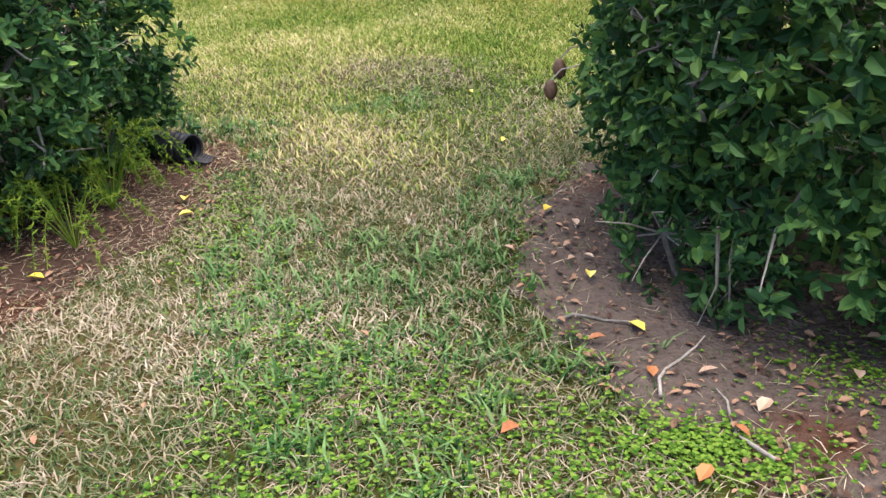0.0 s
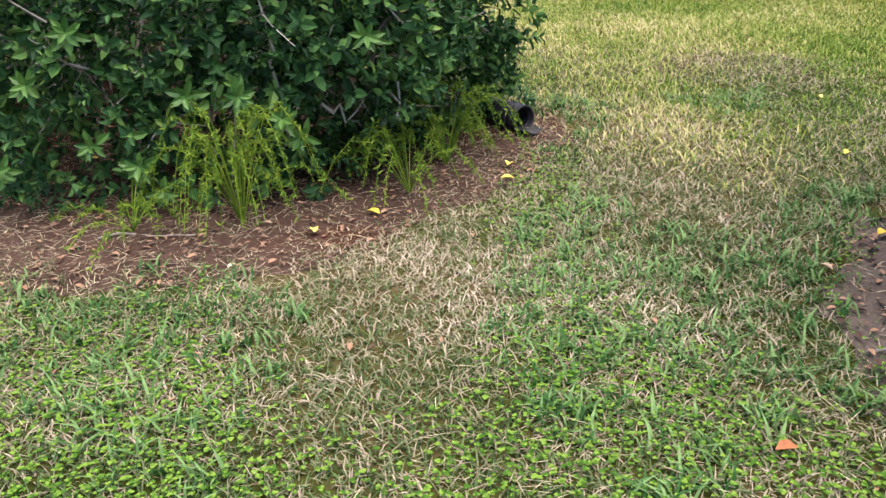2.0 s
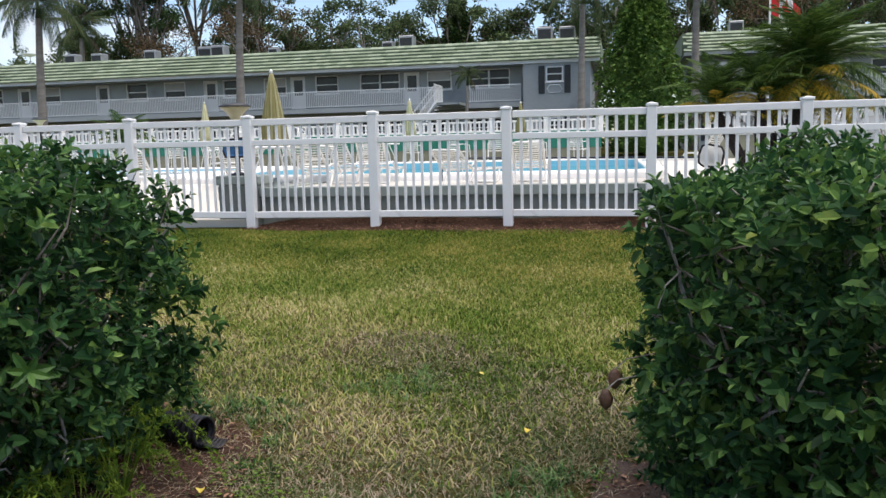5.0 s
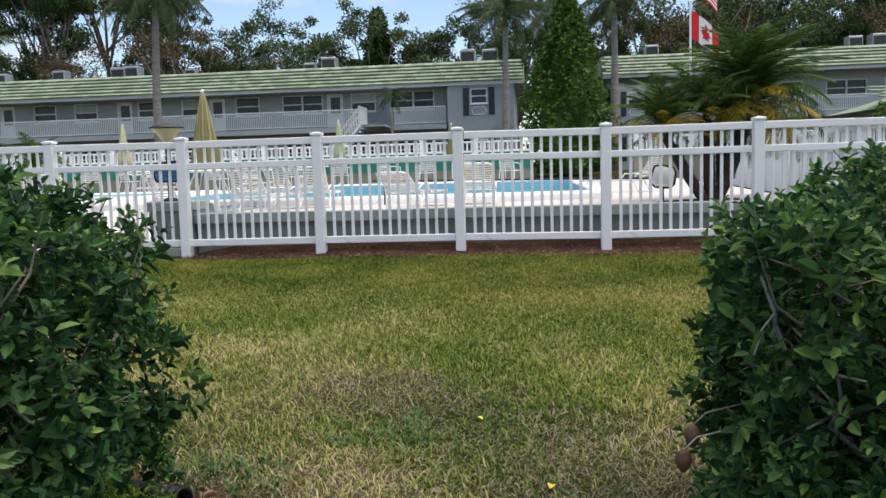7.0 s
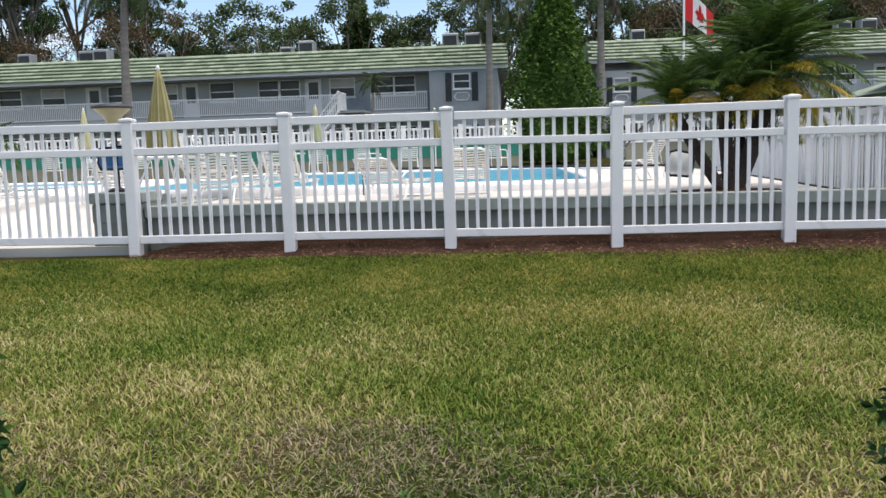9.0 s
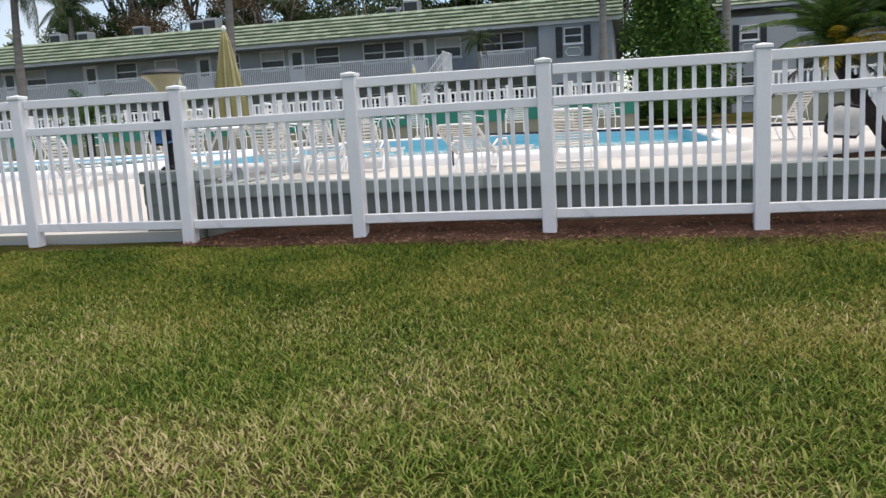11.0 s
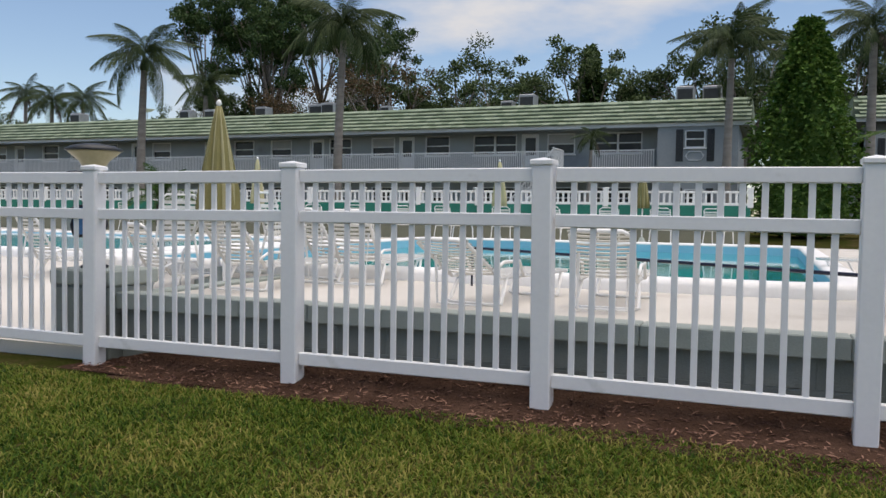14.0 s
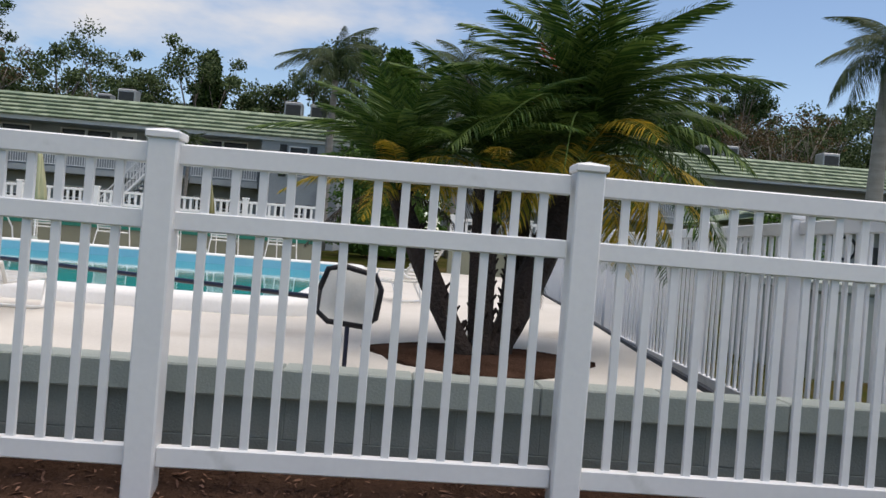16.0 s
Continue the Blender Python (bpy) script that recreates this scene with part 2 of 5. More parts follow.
M_GRASSN = mat("short_blade", (0, 0, 0), (0, 0, 0), 1.3, 12, 0.65, 0.0, island=True, translucent=0.25, spec=0.12, isl=0.4,
               ramp=[(0.3, (0.03, 0.06, 0.02)), (0.43, (0.09, 0.14, 0.048)), (0.53, (0.18, 0.175, 0.1)), (0.64, (0.34, 0.27, 0.2)), (0.78, (0.52, 0.45, 0.36))])
M_LAWN = mat("lawn", (0, 0, 0), (0, 0, 0), 0.9, 26, 1.0, 0.9, bump_scale=0.03, vary=0, spec=0.0,
             ramp=[(0.3, (0.02, 0.028, 0.006)), (0.46, (0.036, 0.042, 0.01)), (0.56, (0.06, 0.05, 0.02)), (0.7, (0.1, 0.07, 0.04))],
             stain=((0.1, 0.07, 0.045), 0.35, 0.6))


# ---- mesh building ----
class MB:
    """A bag of vertices and faces that becomes one mesh."""

    def __init__(self):
        self.v, self.f = [], []

    def add(self, verts, faces):
        o = len(self.v)
        self.v.extend([tuple(p) for p in verts])
        self.f.extend([tuple(i + o for i in q) for q in faces])
        return self

    def box(self, lo, hi, c=0.0):
        (a, b, d), (e, g, h) = lo, hi
        if c <= 0:
            v = [(x, y, z) for z in (d, h) for y in (b, g) for x in (a, e)]
            return self.add(v, [(0, 2, 3, 1), (4, 5, 7, 6), (0, 1, 5, 4), (2, 6, 7, 3), (0, 4, 6, 2), (1, 3, 7, 5)])
        v = []
        for z, k in ((d, c), (d + c, 0), (h - c, 0), (h, c)):
            x0, x1, y0, y1 = a + k, e - k, b + k, g - k
            v += [(x0 + (c if not k else 0), y0, z), (x1 - (c if not k else 0), y0, z), (x1, y0 + (c if not k else 0), z), (x1, y1 - (c if not k else 0), z),
                  (x1 - (c if not k else 0), y1, z), (x0 + (c if not k else 0), y1, z), (x0, y1 - (c if not k else 0), z), (x0, y0 + (c if not k else 0), z)]
        f = [tuple(range(7, -1, -1)), tuple(range(24, 32))]
        for k in range(3):
            for i in range(8):
                f.append((k * 8 + i, k * 8 + (i + 1) % 8, k * 8 + 8 + (i + 1) % 8, k * 8 + 8 + i))
        return self.add(v, f)

    def tube(self, pts, radii, n=8, cap=True):
        pts = [Vector(p) for p in pts]
        if not hasattr(radii, "__len__"):
            radii = [radii] * len(pts)
        v, f = [], []
        for i, p in enumerate(pts):
            d = (pts[min(i + 1, len(pts) - 1)] - pts[max(i - 1, 0)]).normalized()
            side = d.cross(Vector((0, 0, 1)) if abs(d.z) < 0.95 else Vector((1, 0, 0))).normalized()
            up = side.cross(d)
            for k in range(n):
                a = 2 * math.pi * k / n
                v.append(p + (side * math.cos(a) + up * math.sin(a)) * radii[i])
        for i in range(len(pts) - 1):
            for k in range(n):
                f.append((i * n + k, i * n + (k + 1) % n, (i + 1) * n + (k + 1) % n, (i + 1) * n + k))
        if cap:
            f += [tuple(range(n - 1, -1, -1)), tuple(range((len(pts) - 1) * n, len(pts) * n))]
        return self.add(v, f)

    def lathe(self, profile, n=20, at=(0, 0, 0), wave=None):
        """profile: (radius, z) from below to above; wave(angle, row) scales the radius."""
        v, f = [], []
        for j, (r, z) in enumerate(profile):
            for k in range(n):
                a = 2 * math.pi * k / n
                q = r * (wave(a, j) if wave else 1)
                v.append((at[0] + q * math.cos(a), at[1] + q * math.sin(a), at[2] + z))
        for j in range(len(profile) - 1):
            for k in range(n):
                f.append((j * n + k, j * n + (k + 1) % n, (j + 1) * n + (k + 1) % n, (j + 1) * n + k))
        f += [tuple(range(n - 1, -1, -1)), tuple(range((len(profile) - 1) * n, len(profile) * n))]
        return self.add(v, f)

    def mesh(self, name, smooth=False):
        me = bpy.data.meshes.new(name)
        me.from_pydata(self.v, [], self.f)
        if smooth:
            me.polygons.foreach_set("use_smooth", [True] * len(me.polygons))
        me.update()
        return me


def from_arrays(name, verts, faces, smooth=False):
    me = bpy.data.meshes.new(name)
    me.from_pydata(verts.reshape(-1, 3).tolist(), [], faces.tolist())
    if smooth:
        me.polygons.foreach_set("use_smooth", [True] * len(me.polygons))
    me.update()
    return me


def part(name, mb, material, parent=None, label="", smooth=False):
    """Links a bag or a mesh as one object under a thing or a part."""
    me = mb.mesh(name, smooth) if isinstance(mb, MB) else mb
    if not me.materials:
        me.materials.append(material)
    ob = new(name, me)
    if parent:
        ob.parent = parent
    if label:
        ob["label"] = label
    return ob


def thing(name, label, category, at=(0, 0, 0), rz=0, group="", kind=""):
    ob = new(name)
    ob.matrix_basis = pose(*at, 0, 0, rz)
    return tagged(ob, label, category, group, kind)


def structure(name, mb, material, label="", smooth=False):
    return tagged(part(name, mb, material, None, label, smooth), label, "", "", "structure")


def leaf_arrays(pts, ways, ups, length, width, fold=0.25, rand=None):
    """Folded six-cornered leaves: pts (n,3), ways (n,3) unit, ups (n,3); sizes (n,)."""
    n = len(pts)
    side = np.cross(ways, ups)
    side /= np.linalg.norm(side, axis=1, keepdims=True) + 1e-9
    up = np.cross(side, ways)
    L, W = length[:, None], width[:, None]
    v = np.stack([pts, pts + ways * L * 0.3 + side * W * 0.45 + up * W * fold, pts + ways * L * 0.68 + side * W * 0.4 + up * W * fold,
                  pts + ways * L, pts + ways * L * 0.68 - side * W * 0.4 + up * W * fold, pts + ways * L * 0.3 - side * W * 0.45 + up * W * fold], axis=1)
    i = np.arange(n)[:, None] * 6
    f = np.concatenate([i + np.array([[0, 1, 2, 3]]), i + np.array([[3, 4, 5, 0]])])
    return v, f


def unit(a):
    return a / (np.linalg.norm(a, axis=1, keepdims=True) + 1e-9)


def ground_z(x, y):
    """The lawn: low by the hedges, rising to the fence, level behind it and up to the buildings."""
    x, y = np.asarray(x, float), np.asarray(y, float)
    s = np.clip(-y / 8.5, 0, 1)
    z = -0.05 - 0.39 * s - 0.035 * (np.clip(x, -9, 0) + 5) * s
    z = z + 0.012 * np.sin(x * 2.1 + y) * np.sin(y * 1.7 - x * 0.6)
    z = z + 0.105 * np.clip((y + 0.12) / 0.34, 0, 1) ** 1.3 * np.clip((x + 9.0) / 0.3, 0, 1) * (y < 2)
    return np.where(y > 21, 0.55 * np.clip((y - 21) / 6, 0, 1) - 0.05, z)


# ---- ground ----
gx = np.unique(np.concatenate([[-700, -300, -150, -80, -50, -35, -25, -18], np.arange(-13, 4.01, 0.25), [6, 9, 14, 20, 30, 50, 90, 180, 350, 700]]))
gy = np.unique(np.concatenate([[-300, -120, -60, -35, -22, -16], np.arange(-13, -0.6, 0.25), np.arange(-0.5, 0.55, 0.0625), [2, 6, 12, 18, 21, 23, 25, 27, 32, 40, 60, 100, 200, 420, 900]]))
GX, GY = np.meshgrid(gx, gy)
gv = np.stack([GX, GY, ground_z(GX, GY)], -1)
nx, ny = len(gx), len(gy)
ii = (np.arange(ny - 1)[:, None] * nx + np.arange(nx - 1)[None, :]).ravel()[:, None]
ground = new("ground", from_arrays("ground", gv, np.concatenate([ii, ii + 1, ii + nx + 1, ii + nx], 1), True))
ground.data.materials.append(M_LAWN)
tagged(ground, "patchy green and straw coloured lawn", "lawn", kind="structure")


def soil_patch(name, outline, material, label, lift=0.012, steps=7):
    """A bed with a ragged edge laid on the lawn: rings from the outline to its middle."""
    pts = []
    k = len(outline)
    for i in range(k):
        a, b = np.array(outline[i]), np.array(outline[(i + 1) % k])
        for s in range(8):
            pts.append(a + (b - a) * s / 8)
    pts = np.array(pts)
    mid = pts.mean(0)
    ring = []
    n = len(pts)
    for j in range(steps):
        w = 1 - j / steps
        q = mid + (pts - mid) * w
        if j == 0:
            q = q + rng.normal(0, 0.035, q.shape)
        ring.append(np.column_stack([q, ground_z(q[:, 0], q[:, 1]) + (0.002 if j == 0 else lift + rng.normal(0, 0.006, n))]))
    v = np.concatenate(ring + [np.array([[*mid, float(ground_z(*mid)) + lift]])])
    f = []
    for j in range(steps - 1):
        for i in range(n):
            f.append((j * n + i, j * n + (i + 1) % n, (j + 1) * n + (i + 1) % n, (j + 1) * n + i))
    f += [((steps - 1) * n + i, (steps - 1) * n + (i + 1) % n, len(v) - 1) for i in range(n)]
    mb = MB().add(v.tolist(), f)
    return structure(name, mb, material, label, True)


BED_L = [(-10.0, -7.0), (-6.2, -6.9), (-5.72, -7.25), (-5.62, -7.8), (-5.75, -8.4), (-5.72, -8.95), (-5.98, -9.4), (-6.4, -9.8), (-7.6, -10.3), (-10.0, -10.2)]
BED_R = [(-4.1, -7.1), (-4.3, -7.7), (-4.22, -8.25), (-3.95, -8.7), (-3.75, -9.0), (-3.3, -9.25), (-2.4, -9.5), (-0.9, -9.4), (-0.9, -6.9), (-3.0, -6.8)]
soil_patch("soil_bed_left", BED_L, M_BED, "bare brown soil bed strewn with dead leaves")
soil_patch("soil_bed_right", BED_R, M_SOIL, "bare grey-brown soil bed strewn with dead leaves")
soil_patch("mulch_strip", [(-9.3, -0.22), (-8.2, -0.3), (-6.8, -0.42), (-5.4, -0.55), (-4.0, -0.62), (-2.5, -0.7), (-1.0, -0.65), (0.6, -0.6), (0.6, 0.3), (-9.3, 0.3)],
           M_MULCH, "red-brown wood mulch strip under the fence", 0.012)

# ---- deck, pools and retaining wall ----
DECK = 0.45
POOL = (-12.2, -3.55, 3.5, 14.4)      # inner edges of the main pool
WADE = (-24.0, -13.4, 4.4, 11.5)        # inner edges of the wading pool


def rounded(x0, x1, y0, y1, r, n=6):
    out = []
    for cx, cy, a0 in ((x1 - r, y1 - r, 0), (x0 + r, y1 - r, 90), (x0 + r, y0 + r, 180), (x1 - r, y0 + r, 270)):
        for k in range(n + 1):
            a = radians(a0 + 90 * k / n)
            out.append((cx + r * math.cos(a), cy + r * math.sin(a)))
    return out


def pool(name, box, water, label, surface):
    x0, x1, y0, y1 = box
    t = thing(name, label, "swimming pool", kind="structure")
    w = 0.34
    inner, outer = rounded(x0, x1, y0, y1, 0.5), rounded(x0 - w, x1 + w, y0 - w, y1 + w, 0.62)
    n = len(inner)
    prof = [(1.0, DECK - 0.05), (1.0, DECK + 0.08), (0.93, DECK + 0.125), (0.8, DECK + 0.14), (0.2, DECK + 0.14), (0.05, DECK + 0.125), (0.0, DECK + 0.1), (0.0, DECK + 0.085)]
    v = [(a[0] + (b[0] - a[0]) * s, a[1] + (b[1] - a[1]) * s, z) for s, z in prof for a, b in zip(inner, outer)]
    f = [(j * n + i, j * n + (i + 1) % n, (j + 1) * n + (i + 1) % n, (j + 1) * n + i) for j in range(len(prof) - 1) for i in range(n)]
    part("rim", MB().add(v, f), M_RIM, t, "thick white rounded pool rim", True)
    v = [(p[0], p[1], z) for z in (DECK + 0.085, -1.2) for p in inner]
    f = [(i, n + i, n + (i + 1) % n, (i + 1) % n) for i in range(n)] + [tuple(range(n, 2 * n))]
    part("basin", MB().add(v, f), M_POOL, t, "pale blue painted basin")
    part("water_surface", MB().add([(p[0], p[1], water) for p in inner], [tuple(range(n))]), surface, t, "still turquoise water")
    return t


pool("swimming_pool", POOL, 0.37, "turquoise swimming pool with a thick white rim", M_WATER)
pool("wading_pool", WADE, 0.52, "small pale blue pool with a white rim", M_WADE)

deck = MB()
XE = 0.25
for x0, x1, y0, y1 in ((-13.05, -12.37, 3.1, 17.5), (-9.3, POOL[1] + 0.17, 0.41, POOL[2] - 0.17), (-12.37, -9.3, 3.1, POOL[2] - 0.17), (-12.37, POOL[1] + 0.17, POOL[3] + 0.17, 17.5),
                       (-34, -13.23, WADE[3] + 0.17, 17.5), (-34, WADE[0] - 0.17, 3.1, WADE[3] + 0.17), (WADE[0] - 0.17, -13.23, 3.1, WADE[2] - 0.17)):
    deck.box((x0, y0, DECK - 0.12), (x1, y1, DECK))
edge = [(-0.95, 0.41), (-0.78, 2.4), (-0.52, 5.0), (-0.1, 10.0), (0.2, 17.5)]
ring = [(POOL[1] + 0.17, 0.41)] + edge + [(POOL[1] + 0.17, 17.5)]
k = len(ring)
deck.add([(x, y, z) for z in (DECK - 0.3, DECK) for x, y in ring], [tuple(range(k, 2 * k))] + [(i, (i + 1) % k, k + (i + 1) % k, k + i) for i in range(k)])
deck.box((-13.23, 3.1, DECK - 0.12), (-13.05, 17.5, DECK))
structure("pavement_deck", deck, M_DECK, "beige concrete pool deck")
tagged(part("edge_strip", MB().tube([(x + 0.03, y, DECK - 0.01) for x, y in edge], 0.035, 6), M_BLACK), "black edging strip along the pool deck", "edging")
ramp = MB()
v = [(-34, 0.1, 0.06), (-9.3, 0.1, 0.06), (-9.3, 3.1, DECK), (-34, 3.1, DECK), (-34, 0.1, -0.2), (-9.3, 0.1, -0.2), (-9.3, 3.1, -0.2), (-34, 3.1, -0.2)]
ramp.add(v, [(0, 1, 2, 3), (0, 4, 5, 1), (1, 5, 6, 2), (3, 7, 4, 0)])
structure("pavement_ramp", ramp, M_DECK, "beige concrete slab sloping down from the pool")
structure("wall_ramp_side", MB().box((-9.3, 0.6, -0.2), (-9.12, 3.1, DECK + 0.03), 0.01), M_CAP, "low grey painted kerb beside the ramp")

# ---- retaining wall: painted blocks and cap stones, each a piece ----
retain = thing("wall_retaining", "grey painted concrete block retaining wall with lighter cap", "wall", kind="structure")
core = MB().box((-9.1, 0.256, -0.3), (2.6, 0.4, 0.375))
part("wall_core", core, M_BLOCK, retain)
block_me = MB().box((-0.1985, 0, -0.0985), (0.1985, 0.2, 0.0985), 0.003).mesh("block")
block_me.materials.append(M_BLOCK)
cap_me = MB().box((-0.2985, 0, -0.068), (0.2985, 0.215, 0.068), 0.008).mesh("cap_block")
cap_me.materials.append(M_CAP)
for row in range(3):
    for i in range(30):
        o = part("block", block_me, M_BLOCK, retain)
        o.matrix_basis = pose(-8.9 + 0.4 * i + (0.2 if row % 2 else 0), 0.25 + random.uniform(0, 0.004), 0.277 - 0.2 * row)
for i in range(20):
    o = part("cap_block", cap_me, M_CAP, retain)
    o.matrix_basis = pose(-8.82 + 0.6 * i, 0.19 + random.uniform(0, 0.006), 0.443 + random.uniform(-0.003, 0.003))
pillar = thing("block_pillar", "grey painted block pillar at the end of the wall", "pillar")
part("shaft", MB().box((-9.72, 0.14, -0.3), (-9.13, 0.66, 0.56), 0.012), M_BLOCK, pillar)
part("cap", MB().box((-9.75, 0.11, 0.56), (-9.1, 0.69, 0.69), 0.015), M_CAP, pillar)
for i in range(4):
    o = part("block", block_me, M_BLOCK, pillar)
    o.matrix_basis = pose(-9.52 + 0.2 * (i % 2), 0.128, 0.44 - 0.2 * i)

# ---- picket fence ----
STEP = 1.83
post_me = MB().box((-0.0635, -0.0635, -0.15), (0.0635, 0.0635, 1.5), 0.008).mesh("post")
cap_p = MB().box((-0.074, -0.074, 1.495), (0.074, 0.074, 1.53), 0.006)
cap_p.add([(-0.066, -0.066, 1.53), (0.066, -0.066, 1.53), (0.066, 0.066, 1.53), (-0.066, 0.066, 1.53), (0, 0, 1.546)], [(0, 1, 4), (1, 2, 4), (2, 3, 4), (3, 0, 4)])
postcap_me = cap_p.mesh("cap")
picket_me = MB().box((-0.019, -0.011, 0.15), (0.019, 0.011, 1.44), 0.003).mesh("picket")
W = STEP - 0.127
rail_top = MB().box((-W / 2, -0.026, 1.392), (W / 2, 0.026, 1.482), 0.006).mesh("rail")
rail_mid = MB().box((-W / 2, -0.026, 1.112), (W / 2, 0.026, 1.195), 0.006).mesh("rail")
rail_low = MB().box((-W / 2, -0.026, 0.1), (W / 2, 0.026, 0.19), 0.006).mesh("rail")
for me in (post_me, postcap_me, picket_me, rail_top, rail_mid, rail_low):
    me.materials.append(M_VINYL)


def fence_run(t, origin, way, count, first=0, drop=lambda k: 0.0):
    """Posts and panels of a fence from origin along the angle way (degrees)."""
    base = pose(*origin, 0, 0, way)
    for k in range(count + 1):
        if k >= first:
            p = part("post", post_me, M_VINYL, t)
            p.matrix_basis = base @ pose(k * STEP, 0, drop(k), random.uniform(-0.4, 0.4), random.uniform(-0.4, 0.4))
            part("cap", postcap_me, M_VINYL, p)
        if k == count:
            break
        z0, z1 = drop(k), drop(k + 1)
        tilt = -math.degrees(math.atan2(z1 - z0, STEP))
        mid = base @ pose(k * STEP + STEP / 2, 0, (z0 + z1) / 2, 0, tilt, 0)
        for me in (rail_top, rail_mid, rail_low):
            part("rail", me, M_VINYL, t).matrix_basis = mid
        for i in range(13):
            s = -W / 2 + W * (i + 1) / 14
            part("picket", picket_me, M_VINYL, t).matrix_basis = base @ pose(k * STEP + STEP / 2 + s, random.uniform(-0.002, 0.002), z0 + (z1 - z0) * (0.5 + s / STEP), 0, random.uniform(-0.25, 0.25), 0)


fence = thing("picket_fence", "white vinyl picket fence with a midrail and capped posts", "fence")
fence_run(fence, (0, 0, 0), 180, 11, 0, lambda k: 0.006 * math.sin(k * 2.3))
side = thing("side_fence", "white vinyl picket fence along the side of the pool deck", "fence")
fence_run(side, (0.0, 0.0, 0.0), 87.6, 7, 1)

# ---- far balustrade behind the pool ----
FY = 17.5
farwall = thing("garden_wall", "low olive wall with a dark green band and white balustrade", "wall")
part("wall_base", MB().box((-40, FY, 0.0), (-4.6, FY + 0.25, 0.92)), M_OLIVE, farwall)
part("green_band", MB().box((-40, FY - 0.04, 0.92), (-4.6, FY + 0.2, 1.5), 0.01), M_GREENW, farwall, "dark green painted band")
bal = MB()
for i in range(233):
    x = -39.9 + i * 0.152
    bal.box((x - 0.03, FY - 0.012, 1.55), (x + 0.03, FY + 0.012, 1.84))
b_ob = part("balusters", bal, M_WHITE, farwall)
b_ob["kind"] = "stuff"
part("rail", MB().box((-40, FY - 0.03, 1.82), (-4.6, FY + 0.03, 1.88), 0.006), M_WHITE, farwall)
part("rail", MB().box((-40, FY - 0.03, 1.5), (-4.6, FY + 0.03, 1.57), 0.006), M_WHITE, farwall)
fp_me = MB().box((-0.07, -0.06, 1.45), (0.07, 0.06, 1.93), 0.008).box((-0.085, -0.075, 1.93), (0.085, 0.075, 1.97), 0.008).mesh("post")
fp_me.materials.append(M_WHITE)
for i in range(20):
    part("post", fp_me, M_WHITE, farwall).matrix_basis = pose(-40 + 0.1 + i * 1.858, FY, 0)
farwall2 = thing("garden_wall", "low olive wall with a short white balustrade", "wall")
part("wall_base", MB().box((-1.2, FY, 0.0), (7.0, FY + 0.25, 1.2)), M_OLIVE, farwall2)
bal = MB()
for i in range(54):
    x = -1.1 + i * 0.152
    bal.box((x - 0.03, FY - 0.012, 1.25), (x + 0.03, FY + 0.012, 1.84))
b_ob = part("balusters", bal, M_WHITE, farwall2)
b_ob["kind"] = "stuff"
for z in (1.21, 1.82):
    part("rail", MB().box((-1.2, FY - 0.03, z), (7, FY + 0.03, z + 0.07), 0.006), M_WHITE, farwall2)
for i in range(5):
    part("post", fp_me, M_WHITE, farwall2).matrix_basis = pose(-1.15 + i * 2.0, FY, 0)


# ---- buildings ----
def wall_with_holes(mb, x0, x1, z0, z1, y0, y1, holes):
    """A wall in the xz plane cut by holes (x0, x1, z0, z1), sorted by x."""
    x = x0
    for a, b, c, d in sorted(holes):
        mb.box((x, y0, z0), (a, y1, z1))
        if c > z0:
            mb.box((a, y0, z0), (b, y1, c))
        if d < z1:
            mb.box((a, y0, d), (b, y1, z1))
        x = b
    mb.box((x, y0, z0), (x1, y1, z1))


def window(parent, a, b, c, d, y, double=False):
    w = part("window", MB().box((a, y + 0.12, c), (b, y + 0.15, d)), M_GLASS, parent)
    fr = MB()
    k = 0.06
    for q in ((a, b, c, c + k), (a, b, d - k, d), (a, a + k, c + k, d - k), (b - k, b, c + k, d - k), (a + k, b - k, (c + d) / 2 - 0.03, (c + d) / 2 + 0.03)):
        fr.box((q[0], y - 0.02, q[2]), (q[1], y + 0.12, q[3]))
    if double:
        fr.box(((a + b) / 2 - 0.05, y - 0.02, c + k), ((a + b) / 2 + 0.05, y + 0.12, d - k))
    part("frame", fr, M_TRIM, w)
    part("sill", MB().box((a - 0.06, y - 0.08, c - 0.07), (b + 0.06, y + 0.0, c - 0.002), 0.01), M_TRIM, w)
    if random.random() < 0.45:
        part("blind", MB().box((a + k, y + 0.1, (c + d) / 2 + 0.03), (b - k, y + 0.118, d - k)), M_BLIND, w)
    return w


def house_door(parent, a, b, c, d, y):
    o = part("door", MB().box((a + 0.07, y + 0.08, c), (b - 0.07, y + 0.13, d - 0.07), 0.004), M_TRIM, parent)
    fr = MB().box((a, y - 0.02, c), (a + 0.07, y + 0.14, d)).box((b - 0.07, y - 0.02, c), (b, y + 0.14, d)).box((a + 0.07, y - 0.02, d - 0.07), (b - 0.07, y + 0.14, d))
    part("frame", fr, M_TRIM, o)
    part("pane", MB().box((a + 0.2, y + 0.06, c + 0.9), (b - 0.2, y + 0.085, d - 0.2)), M_GLASS, o)


